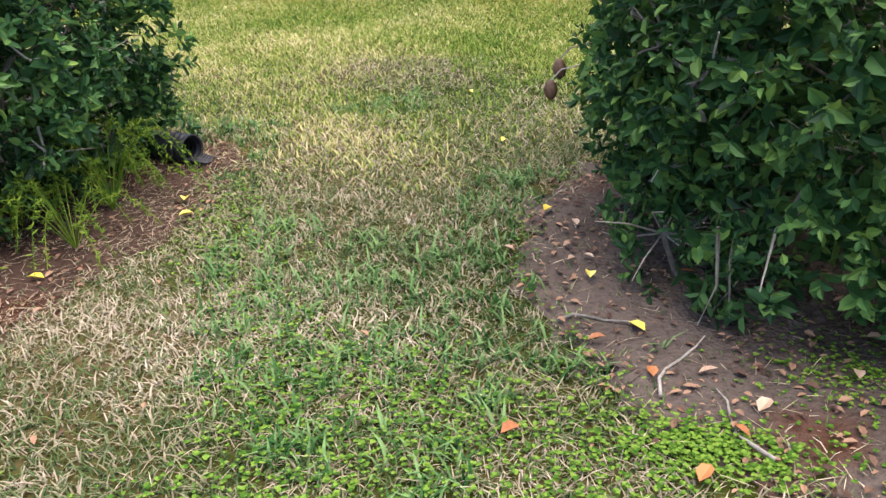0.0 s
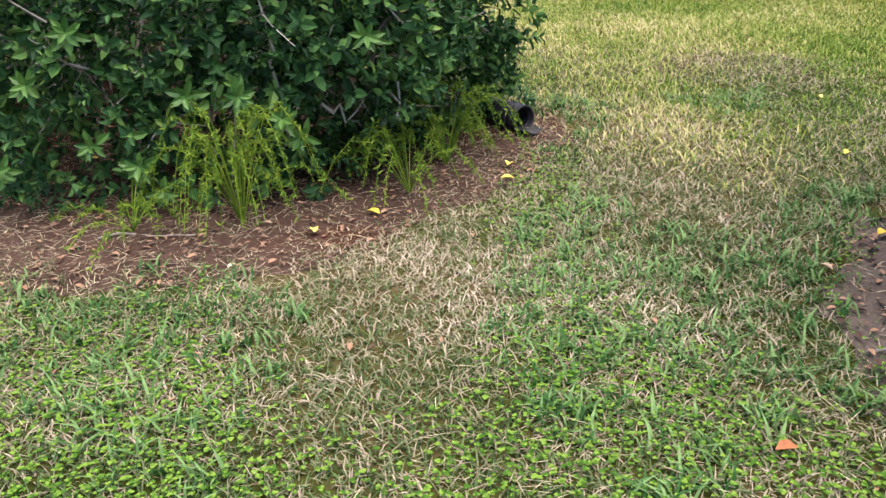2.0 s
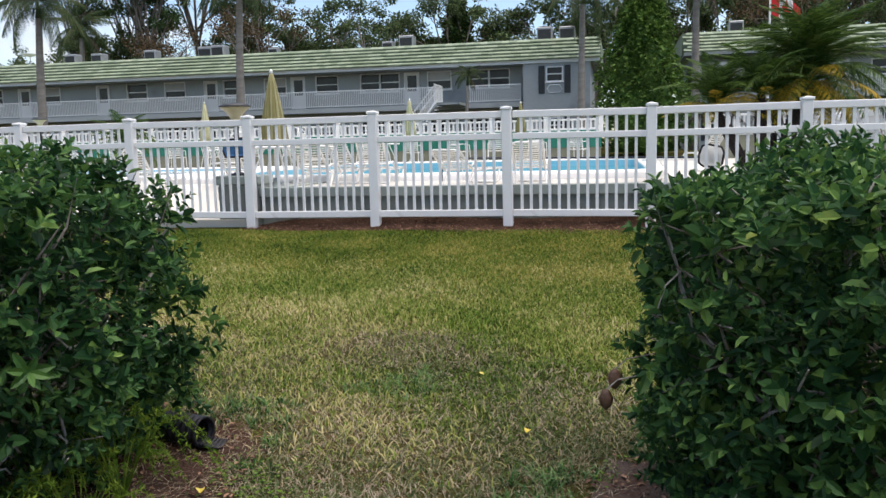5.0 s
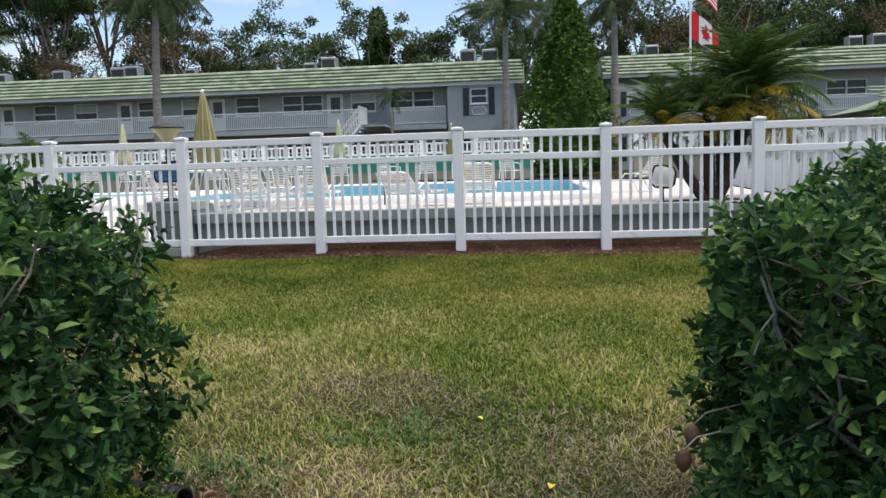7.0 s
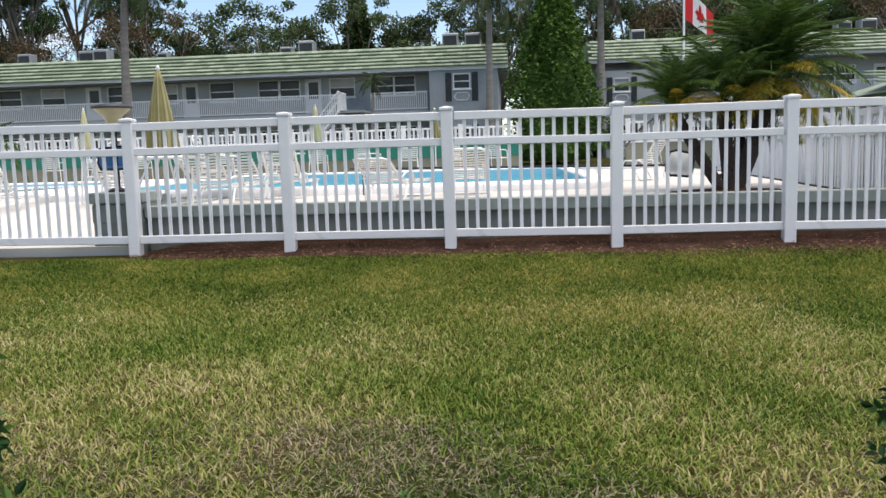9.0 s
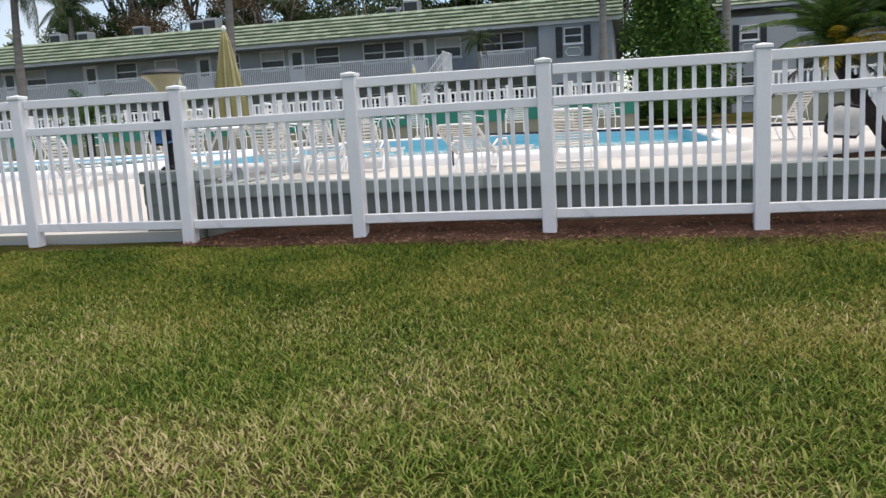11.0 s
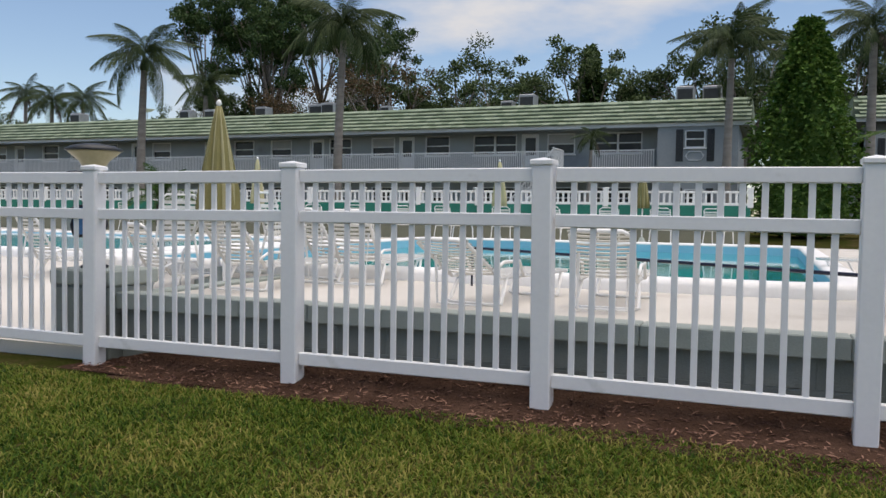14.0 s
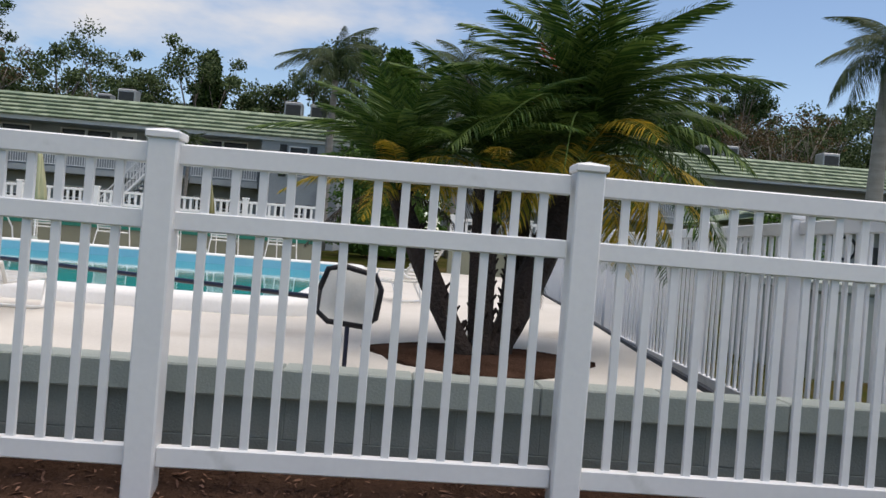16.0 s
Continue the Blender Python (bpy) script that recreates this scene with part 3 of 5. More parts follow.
def roof_tiles(x0, x1, ye, ze, yr, zr, courses=6):
    mb = MB()
    n = int((x1 - x0) / 0.42)
    for j in range(courses):
        a, b = j / courses, (j + 1.12) / courses
        p0 = Vector((0, ye + (yr - ye) * a, ze + (zr - ze) * a))
        p1 = Vector((0, ye + (yr - ye) * b, ze + (zr - ze) * b))
        for i in range(n):
            xa = x0 + (x1 - x0) * (i + (0.5 if j % 2 else 0)) / n
            xb = min(xa + (x1 - x0) / n - 0.012, x1)
            t = 0.085 + 0.015 * random.random()
            if xb <= xa:
                continue
            v = [(xa, p0.y - 0.1, p0.z + 0.035), (xb, p0.y - 0.1, p0.z + 0.035), (xb, p1.y, p1.z - 0.01), (xa, p1.y, p1.z - 0.01), (xa, p0.y - 0.11, p0.z + t), (xb, p0.y - 0.11, p0.z + t), (xb, p1.y - 0.02, p1.z + 0.01), (xa, p1.y - 0.02, p1.z + 0.01)]
            mb.add(v, [(4, 5, 6, 7), (0, 1, 5, 4), (1, 2, 6, 5), (3, 0, 4, 7), (0, 3, 2, 1)])
    return mb


def apartment(label, x0, x1, y, base, second, eave, ridge, openings, rail_x, roof_x1=None):
    """Two storeys, a gallery along the upper one, a steep tiled fascia roof. openings: (centre, kind)."""
    t = thing("apartment_building", label, "apartment building")
    holes_u, holes_l = [], []
    for c, k in openings:
        w = {"w": 0.75, "d": 0.48, "W": 1.25}[k]
        holes_u.append((c - w, c + w, second + (0.02 if k == "d" else 0.95), second + 2.05))
        holes_l.append((c - w, c + w, base + (0.02 if k == "d" else 0.9), base + 2.05))
    wall = MB()
    wall_with_holes(wall, x0, x1, second, eave + 0.1, y, y + 0.2, holes_u)
    wall_with_holes(wall, x0, x1, base - 0.7, second, y, y + 0.2, holes_l)
    wall.box((x0, y + 0.2, base - 0.7), (x0 + 0.2, y + 9, eave + 0.1)).box((x1 - 0.2, y + 0.2, base - 0.7), (x1, y + 9, eave + 0.1)).box((x0, y + 9, base - 0.7), (x1, y + 9.2, eave + 0.1))
    part("wall", wall, M_STUCCO, t, "grey stucco walls")
    for hs in (holes_u, holes_l):
        for (c, k), (a, b, lo, hi) in zip(openings, hs):
            if k == "d":
                house_door(t, a, b, lo, hi, y)
            else:
                window(t, a, b, lo, hi, y, k == "W")
    wall_x1, x1 = x1, (roof_x1 or x1)
    roof = part("roof", roof_tiles(x0 - 0.6, x1 + 0.6, y - 1.75, eave, y + 0.1, ridge), M_ROOF, t, "steep roof of faded green tiles")
    roof["kind"] = "stuff"
    part("fascia", MB().box((x0 - 0.6, y - 1.7, eave - 0.16), (x1 + 0.6, y - 1.62, eave + 0.03)), M_TRIM, roof)
    part("soffit", MB().box((x0 - 0.55, y - 1.62, eave - 0.1), (x1 + 0.55, y + 9, eave - 0.06)), M_STUCCO, roof)
    part("deck", MB().add([(x0 - 0.6, y + 0.1, ridge), (x1 + 0.6, y + 0.1, ridge), (x1 + 0.6, y + 9.2, ridge), (x0 - 0.6, y + 9.2, ridge), (x0 - 0.6, y + 0.1, ridge - 1.4), (x1 + 0.6, y + 0.1, ridge - 1.4), (x1 + 0.6, y + 9.2, ridge - 1.4), (x0 - 0.6, y + 9.2, ridge - 1.4)],
         [(0, 1, 2, 3), (0, 4, 5, 1), (1, 5, 6, 2), (2, 6, 7, 3), (3, 7, 4, 0)]), M_ROOF, roof)
    gallery = part("balcony", MB().box((rail_x[0], y - 1.5, second - 0.28), (rail_x[1], y, second)), M_STUCCO, t, "long upper gallery")
    bars = MB()
    for a, b in rail_x[2]:
        x = a
        while x < b:
            bars.box((x - 0.018, y - 1.46, second + 0.1), (x + 0.018, y - 1.43, second + 0.98))
            x += 0.115
        bars.box((a, y - 1.47, second + 0.96), (b, y - 1.42, second + 1.02)).box((a, y - 1.47, second + 0.08), (b, y - 1.42, second + 0.13))
    part("railing", bars, M_TRIM, gallery, "white metal railing")
    return t


LEFT = [(-50.6, "w"), (-48, "w"), (-45.4, "w"), (-43, "d"), (-41, "w"), (-37.1, "d"), (-34.6, "w"), (-31.9, "w"), (-29.4, "d"), (-27.8, "w"), (-25, "w"), (-23.5, "d"), (-21.6, "w"), (-18.2, "W"), (-16.2, "d"), (-14.5, "w"), (-11.5, "W"),
        (-53.5, "d"), (-55.5, "w"), (-58, "w")]
BASE, SECOND, EAVE, RIDGE = 0.65, 3.5, 5.75, 7.1
bl = apartment("long grey two-storey apartment building with a green tile roof", -68, -9.3, 38, BASE, SECOND, EAVE, RIDGE, LEFT, (-68, -9.4, ((-68, -14.0), (-12.6, -9.45))), -5.6)


def end_bay(t, x0, x1, y, shut):
    """The bay at a building's end with a shuttered window above a moulded panel, on both floors."""
    wall = MB()
    a, b = shut
    holes = [(a, b, SECOND + 1.05, SECOND + 1.9)]
    wall_with_holes(wall, x0, x1, SECOND, EAVE + 0.1, y, y + 0.2, holes)
    wall_with_holes(wall, x0, x1, BASE - 0.7, SECOND, y, y + 0.2, [(a, b, BASE + 1.05, BASE + 1.9)])
    wall.box((x0, y + 0.2, BASE - 0.7), (x0 + 0.2, y + 5, EAVE + 0.1)).box((x1 - 0.2, y + 0.2, BASE - 0.7), (x1, y + 10, EAVE + 0.1))
    part("wall", wall, M_STUCCO, t, "grey stucco end bay")
    for fl in (SECOND, BASE):
        window(t, a, b, fl + 1.05, fl + 1.9, y)
        for s0, s1 in ((a - 0.42, a - 0.08), (b + 0.08, b + 0.42)):
            sh = MB().box((s0, y - 0.05, fl + 0.4), (s1, y - 0.003, fl + 1.95), 0.01)
            for k in range(12):
                sh.box((s0 + 0.04, y - 0.065, fl + 0.48 + k * 0.12), (s1 - 0.04, y - 0.048, fl + 0.54 + k * 0.12))
            part("shutter", sh, M_DARK, t, "black louvred shutter")
        m = (a + b) / 2
        ring = MB()
        pts = [(m - 0.42, fl + 0.65), (m - 0.28, fl + 0.86), (m + 0.28, fl + 0.86), (m + 0.42, fl + 0.65), (m + 0.28, fl + 0.44), (m - 0.28, fl + 0.44)]
        ring.tube([(p[0], y - 0.02, p[1]) for p in pts + pts[:2]], 0.03, 6, False)
        part("moulding", ring, M_TRIM, t)


end_bay(bl, -9.3, -5.55, 36.4, (-8.0, -7.05))
br = apartment("grey two-storey apartment building wing with a green tile roof", 0.6, 62, 45, BASE + 0.2, SECOND + 0.3, EAVE + 0.75, RIDGE + 0.8,
               [(7, "w"), (9.5, "d"), (12, "w"), (15.4, "W"), (18.2, "d"), (21, "w"), (24, "w"), (27, "d"), (29.5, "w"), (33, "W"), (37, "w"), (40, "d"), (44, "w")], (4.5, 62, ((4.5, 62),)))
end_bay(br, 0.6, 4.5, 43.2, (1.5, 2.5))

# outside stair from the gallery
stair = thing("outdoor_stair", "white railed outside stair from the gallery", "stair")
for k in range(15):
    s = k / 14
    part("step", MB().box((-16.4 + 2.4 * s, 34.2, BASE - 0.1 + 2.85 * s), (-16.05 + 2.4 * s, 35.6, BASE - 0.04 + 2.85 * s), 0.008), M_STUCCO, stair)
for y in (34.2, 35.6):
    part("stringer", MB().tube([(-16.4, y, BASE - 0.1), (-13.9, y, SECOND - 0.05)], 0.09, 6), M_TRIM, stair)
    rail = MB().tube([(-16.4, y, BASE + 0.95), (-13.9, y, SECOND + 1.0)], 0.04, 6)
    for k in range(20):
        s = k / 19
        rail.box((-16.4 + 2.5 * s - 0.015, y - 0.015, BASE - 0.1 + 2.85 * s), (-16.4 + 2.5 * s + 0.015, y + 0.015, BASE + 0.95 + 2.85 * s))
    part("railing", rail, M_TRIM, stair)
part("landing", MB().box((-14.0, 34.2, SECOND - 0.15), (-12.6, 36.52, SECOND - 0.01)), M_STUCCO, stair)
rail = MB().box((-14.02, 34.2, SECOND + 0.96), (-13.97, 36.5, SECOND + 1.02)).box((-14.01, 34.2, SECOND + 0.08), (-13.98, 36.5, SECOND + 0.12))
for k in range(19):
    rail.box((-14.005, 34.22 + 0.125 * k, SECOND - 0.03), (-13.985, 34.24 + 0.125 * k, SECOND + 0.98))
part("railing", rail, M_TRIM, stair)

# roof-top air units
ac = thing("air_conditioner", "grey roof-top air conditioning unit", "air conditioner", (-16.9, 40, RIDGE), 0, "units on the roof")
part("casing", MB().box((-0.45, -0.45, 0), (0.45, 0.45, 0.85), 0.04), M_METAL, ac)
part("grille", MB().lathe([(0.38, 0.85), (0.38, 0.9), (0.1, 0.92)], 16), M_DARK, ac)
part("louvre", MB().box((-0.38, -0.47, 0.1), (0.38, -0.452, 0.7)), M_DARK, ac)
for x, y, s in ((-34.5, 40, 0.9), (-31.0, 41, 1.1), (-29.6, 40, 1.0), (-40.5, 40, 0.9), (-38.7, 40.3, 0.9), (-18.4, 41, 0.8), (-8.3, 39.5, 1.0), (-7.0, 40, 1.05), (-50, 40, 1), (3.5, 47, 1), (16.5, 47, 1), (18, 47, 1.1), (24.5, 47, 1.2), (-26, 40.5, 0.7)):
    copy_thing(ac, Matrix.Translation((x, y, RIDGE + (0.8 if x > 0 else 0))) @ Matrix.Diagonal((s, s, s, 1)))
dish = thing("satellite_dish", "white satellite dish on the roof", "satellite dish", (-43.5, 39.5, RIDGE), 20)
part("reflector", MB().lathe([(0.05, 0.0), (0.3, 0.06), (0.48, 0.18), (0.5, 0.2), (0.3, 0.1)], 18, (0, 0, 0.7)), M_WHITE, dish, "", True)
part("mast", MB().tube([(0, 0, 0), (0, 0, 0.72)], 0.03, 8), M_METAL, dish)

# pool house beyond the side fence
ph = thing("pool_house", "low grey pool house with a shingled green-grey roof", "building")
part("wall", MB().box((9.6, 22.4, -0.1), (18, 28, 2.9)), M_STUCCO, ph)
roofph = roof_tiles(8.6, 19, 21.4, 2.8, 24.7, 3.75, 6)
part("roof", roofph, M_ROOF, ph)["kind"] = "stuff"
part("roof_hip", MB().add([(8.6, 21.4, 2.79), (8.6, 28.5, 2.79), (11.4, 24.9, 3.77), (19, 24.9, 3.77), (19, 28.5, 2.79), (19, 21.4, 2.79)], [(0, 2, 1), (1, 2, 3, 4), (0, 1, 4, 5)]), M_ROOF, ph)
part("round_window", MB().lathe([(0.34, -0.03), (0.34, 0.03)], 24), M_WHITE, ph, "round white window").matrix_basis = pose(12.1, 22.38, 2.1, 90)
ring = MB().tube([(0.36 * math.cos(a * math.pi / 12), 0.36 * math.sin(a * math.pi / 12), 0.04) for a in range(26)], 0.05, 6, False)
part("window_ring", ring, M_DARK, ph, "black window ring").matrix_basis = pose(12.1, 22.38, 2.1, 90)
part("door", MB().box((13.0, 22.36, 0.1), (14.2, 22.42, 2.2)), M_DARK, ph)
planter = thing("wall_planter", "grey block planter wall beside the fence", "wall", kind="structure")
part("body", MB().box((2.2, 5.5, -0.1), (7.0, 8.0, 0.95), 0.02), M_CAP, planter)
part("cap", MB().box((2.15, 5.45, 0.95), (7.05, 8.05, 1.07), 0.02), M_CAP, planter)
gatepost = thing("signpost", "white post with a blank white board", "post", (3.9, 6.6, 1.07))
part("pole", MB().box((-0.05, -0.05, 0), (0.05, 0.05, 1.25), 0.008), M_WHITE, gatepost)
part("board", MB().box((0.06, -0.02, 0.6), (0.35, 0.02, 1.2), 0.008), M_WHITE, gatepost)


# ---- pool furniture ----
def lounger(label, at, rz, lean, lift=0.0):
    """Strap lounger: head end at y = 0, foot end at y = 1.9."""
    t = thing("sun_lounger", label, "sun lounger", at, rz, "loungers round the pool")
    h, w, py = 0.23, 0.225, 0.62
    r = 0.016
    a = radians(lean)
    top = (py - 0.62 * math.cos(a), h + 0.62 * math.sin(a))
    part("seat_frame", MB().tube([(-w, py, h), (-w, 1.88, h), (-w + 0.06, 1.94, h), (w - 0.06, 1.94, h), (w, 1.88, h), (w, py, h)], r, 8), M_WHITE, t, "", True)
    bf = [(-w, py, h), (-w, top[0] + 0.05 * math.cos(a), top[1] - 0.05 * math.sin(a)), (-w + 0.06, top[0], top[1]), (w - 0.06, top[0], top[1]), (w, top[0] + 0.05 * math.cos(a), top[1] - 0.05 * math.sin(a)), (w, py, h)]
    part("back_frame", MB().tube(bf, r, 8), M_WHITE, t, "", True)
    nrm = (math.sin(a), math.cos(a))
    for k in range(12):
        s = 0.05 + 0.54 * k / 11
        y, z = py - s * math.cos(a), h + s * math.sin(a)
        mb = MB()
        d = (0.0125 * math.cos(a), -0.0125 * math.sin(a))
        v = []
        for x, sag in ((-w - 0.018, 0), (-w * 0.5, 0.008), (0, 0.012), (w * 0.5, 0.008), (w + 0.018, 0)):
            for q in (-1, 1):
                for o in (0.018, 0.014):
                    v.append((x, y + q * d[0] + nrm[0] * (o - sag), z + q * d[1] + nrm[1] * (o - sag)))
        f = []
        for i in range(4):
            b = i * 4
            f += [(b, b + 2, b + 6, b + 4), (b + 1, b + 5, b + 7, b + 3), (b, b + 4, b + 5, b + 1), (b + 2, b + 3, b + 7, b + 6)]
        part("strap", mb.add(v, f), M_STRAP, t)
    strap = MB().box((-w - 0.018, -0.0125, 0.013), (w + 0.018, 0.0125, 0.018)).mesh("strap")
    for k in range(22):
        part("strap", strap, M_STRAP, t).matrix_basis = pose(0, py + 0.06 + k * 0.058, h)
    for y in (0.62, 1.65):
        part("leg", MB().tube([(-w, y + 0.12, h), (-w - 0.02, y, 0.02), (-w + 0.03, y - 0.02, 0.012), (w - 0.03, y - 0.02, 0.012), (w + 0.02, y, 0.02), (w, y + 0.12, h)], r, 8), M_WHITE, t, "", True)
    for x in (-w - 0.03, w + 0.03):
        part("armrest", MB().tube([(x, py - 0.15, h + 0.06), (x, py + 0.02, h + 0.13), (x, py + 0.28, h + 0.13), (x, py + 0.36, h)], 0.014, 8), M_WHITE, t, "", True)
    part("prop", MB().tube([(-w + 0.04, py - 0.35 * math.cos(a), h + 0.35 * math.sin(a)), (-w + 0.04, 0.35, 0.03), (w - 0.04, 0.35, 0.03), (w - 0.04, py - 0.35 * math.cos(a), h + 0.35 * math.sin(a))], 0.012, 6), M_WHITE, t)
    return t


lg = "white strap sun lounger with its back raised, seen from behind"
lounger(lg, (-5.33, 0.84, DECK), 2, 40)
lounger("white strap sun lounger with a low reclined back", (-6.52, 0.66, DECK), -12, 30)
lounger(lg, (-8.02, 1.8, DECK), 2, 58)
lounger(lg, (-8.75, 0.76, DECK), -6, 50)
lounger(lg, (-8.95, 2.3, DECK), -26, 60)
lounger(lg, (-10.5, 1.5, 0.27), -20, 60)
lounger("white strap sun lounger on the sloping slab", (-12.5, 1.9, 0.33), -14, 62)
lounger(lg, (-1.9, 5.6, DECK), 55, 58)


def chair(label, at, rz):
    t = thing("patio_chair", label, "chair", at, rz, "chairs round the pool")
    r = 0.014
    part("back_frame", MB().tube([(-0.24, 0.2, 0.4), (-0.24, 0.32, 0.9), (-0.18, 0.34, 0.95), (0.18, 0.34, 0.95), (0.24, 0.32, 0.9), (0.24, 0.2, 0.4)], r, 6), M_WHITE, t)
    for k in range(7):
        z = 0.5 + k * 0.06
        part("strap", MB().box((-0.25, 0.2 + (z - 0.4) * 0.24 - 0.02, z - 0.02), (0.25, 0.2 + (z - 0.4) * 0.24 - 0.015, z + 0.02)), M_STRAP, t)
    part("seat", MB().box((-0.25, -0.24, 0.4), (0.25, 0.2, 0.43), 0.01), M_STRAP, t)
    for s in (-1, 1):
        part("leg", MB().tube([(s * 0.26, -0.24, 0.64), (s * 0.27, -0.3, 0.0)], r, 6), M_WHITE, t)
        part("leg", MB().tube([(s * 0.25, 0.22, 0.45), (s * 0.27, 0.32, 0.0)], r, 6), M_WHITE, t)
        part("armrest", MB().tube([(s * 0.26, -0.25, 0.63), (s * 0.27, 0.0, 0.66), (s * 0.25, 0.28, 0.66)], r, 6), M_WHITE, t)
    return t


def table(label, at):
    t = thing("patio_table", label, "table", at)
    part("tabletop", MB().lathe([(0.52, 0.70), (0.54, 0.715), (0.54, 0.735), (0.52, 0.745)], 28), M_WHITE, t, "", True)
    for k in range(4):
        a = radians(45 + 90 * k)
        part("leg", MB().tube([(0.2 * math.cos(a), 0.2 * math.sin(a), 0.70), (0.38 * math.cos(a), 0.38 * math.sin(a), 0.35), (0.42 * math.cos(a), 0.42 * math.sin(a), 0)], 0.018, 6), M_WHITE, t)
    return t


c0 = chair("white metal patio chair with strap back", (-15.0, 15.9, DECK), 170)
for x, y, r in ((-13.9, 16.3, 200), (-12.4, 16.1, 170), (-10.9, 16.4, 185), (-9.2, 16.0, 150), (-8.0, 16.3, 190), (-6.6, 15.9, 175), (-5.3, 16.2, 160), (-16.6, 16.2, 190), (-18.0, 15.9, 150), (-19.6, 16.3, 200),
                (-10.9, 2.9, 250), (-9.2, 3.0, 100), (-21.5, 15.7, 180), (-23.5, 16.1, 165)):
    copy_thing(c0, pose(x, y, DECK if not (y < 3.1 and x < -9.3) else 0.42, 0, 0, r))
table("round white patio table under the folded umbrella", (-9.85, 2.52, 0.37))
table("round white patio table by the far wall", (-11.6, 15.4, DECK))
table("round white patio table by the far wall", (-17.2, 15.2, DECK))


def umbrella(label, at, height, low, cloth, stripes=True, wide=0.2):
    t = thing("folded_umbrella", label, "umbrella", at, random.uniform(0, 40), "umbrellas round the pool")
    part("pole", MB().tube([(0, 0, 0), (0, 0, height)], 0.02, 10), M_WHITE, t)
    part("base", MB().lathe([(0.26, 0), (0.26, 0.05), (0.1, 0.09), (0.05, 0.2)], 20), M_CAP, t, "", True)
    prof, k = [], 9
    for j in range(k):
        s = j / (k - 1)
        prof.append((0.03 + (wide - 0.03) * (1 - s) ** 0.85 * (1 - 0.25 * (1 - s) ** 4), low + (height - 0.05 - low) * s))
    can = MB().lathe(prof, 64, (0, 0, 0), lambda a, j: 1 + 0.23 * math.cos(a * 8 + 0.3 * j) * (1 - j / k) + 0.06 * math.cos(a * 16))
    c = part("canopy", can, cloth, t, "", True)
    if stripes:
        c.data.materials.append(M_UMB2)
        for i, p in enumerate(c.data.polygons):
            if (i % 64) % 8 in (3, 4):
                p.material_index = 1
    part("finial", MB().lathe([(0.015, 0), (0.035, 0.03), (0.012, 0.07)], 12, (0, 0, height - 0.05)), M_WHITE, c, "", True)
    return t


umbrella("folded olive green and cream striped pool umbrella", (-9.85, 2.52, 0.37), 2.02, 0.72, M_UMB, True, 0.25)
umbrella("folded tan pool umbrella", (-10.65, 15.25, DECK), 2.15, 0.95, M_UMBT, False)
umbrella("folded tan pool umbrella", (-17.2, 14, DECK), 2.2, 0.95, M_UMBT, False)
umbrella("folded olive striped pool umbrella", (-7.2, 16.6, DECK), 2.0, 0.95, M_UMB, True, 0.18)

# lamp on the pillar, with the blue skimmer beside it
lamp = thing("garden_lamp", "garden lamp with tan bowl on a black post", "lamp", (-9.5, 0.36, 0.69))
part("post", MB().tube([(0, 0, 0.0), (0, 0, 0.78)], 0.035, 10), M_BLACK, lamp)
part("base_plate", MB().lathe([(0.11, 0), (0.11, 0.02), (0.05, 0.05)], 16), M_BLACK, lamp)
part("bowl", MB().lathe([(0.05, 0.77), (0.07, 0.82), (0.12, 0.9), (0.2, 0.97), (0.21, 0.985)], 24), M_TAN, lamp, "tan frosted bowl", True)
part("cap", MB().lathe([(0.23, 0.985), (0.235, 1.0), (0.17, 1.03), (0.05, 1.05)], 24), M_DARK, lamp, "dark cap", True)
lamp2 = copy_thing(lamp, pose(-22.1, 12.4, 1.2))
lamp2["label"] = "garden lamp with a tan bowl beside the wading pool"
column = thing("block_pillar", "grey pillar that carries a garden lamp", "pillar", (-22.1, 12.4, DECK))
part("shaft", MB().box((-0.2, -0.2, 0), (0.2, 0.2, 0.75), 0.012), M_BLOCK, column)
skim = thing("blue_pool_net", "blue pool net with black frame on a post", "pool net", (-9.5, 0.36, 0.69))
fr = [(-0.2, -0.06, 0.18), (-0.24, -0.06, 0.3), (-0.2, -0.06, 0.52), (0.2, -0.06, 0.56), (0.24, -0.06, 0.3), (0.18, -0.06, 0.18), (-0.2, -0.06, 0.18)]
fr = [(x * 0.8, y, 0.14 + z * 0.72) for x, y, z in fr]
part("frame", MB().tube(fr, 0.014, 8), M_BLACK, skim)
part("mesh", MB().add([(x, -0.06 + (0.05 if i else 0), z) for i, k in ((0, 1.0), (1, 0.6)) for x, z in [(p[0] * k, 0.36 + (p[2] - 0.36) * k) for p in fr[:-1]]],
     [(i, (i + 1) % 6, 6 + (i + 1) % 6, 6 + i) for i in range(6)] + [(6, 7, 8, 9, 10, 11)]), M_BLUE, skim)

# leaf rake with a long dark pole, its net standing on the deck
rake = thing("leaf_rake", "white pool leaf net on a long navy pole", "pool net", (0, 0, 0))
NX, NY, NZ = -2.86, 0.62, 0.83
K = 0.64
loop = [(NX - 0.24, NY, NZ + 0.05), (NX - 0.18, NY, NZ + 0.22), (NX - 0.06, NY, NZ + 0.25), (NX + 0.2, NY, NZ + 0.19), (NX + 0.25, NY, NZ + 0.08), (NX + 0.22, NY + 0.02, NZ - 0.16), (NX + 0.16, NY + 0.02, NZ - 0.23), (NX - 0.16, NY + 0.02, NZ - 0.2), (NX - 0.25, NY, NZ - 0.12), (NX - 0.24, NY, NZ + 0.05)]
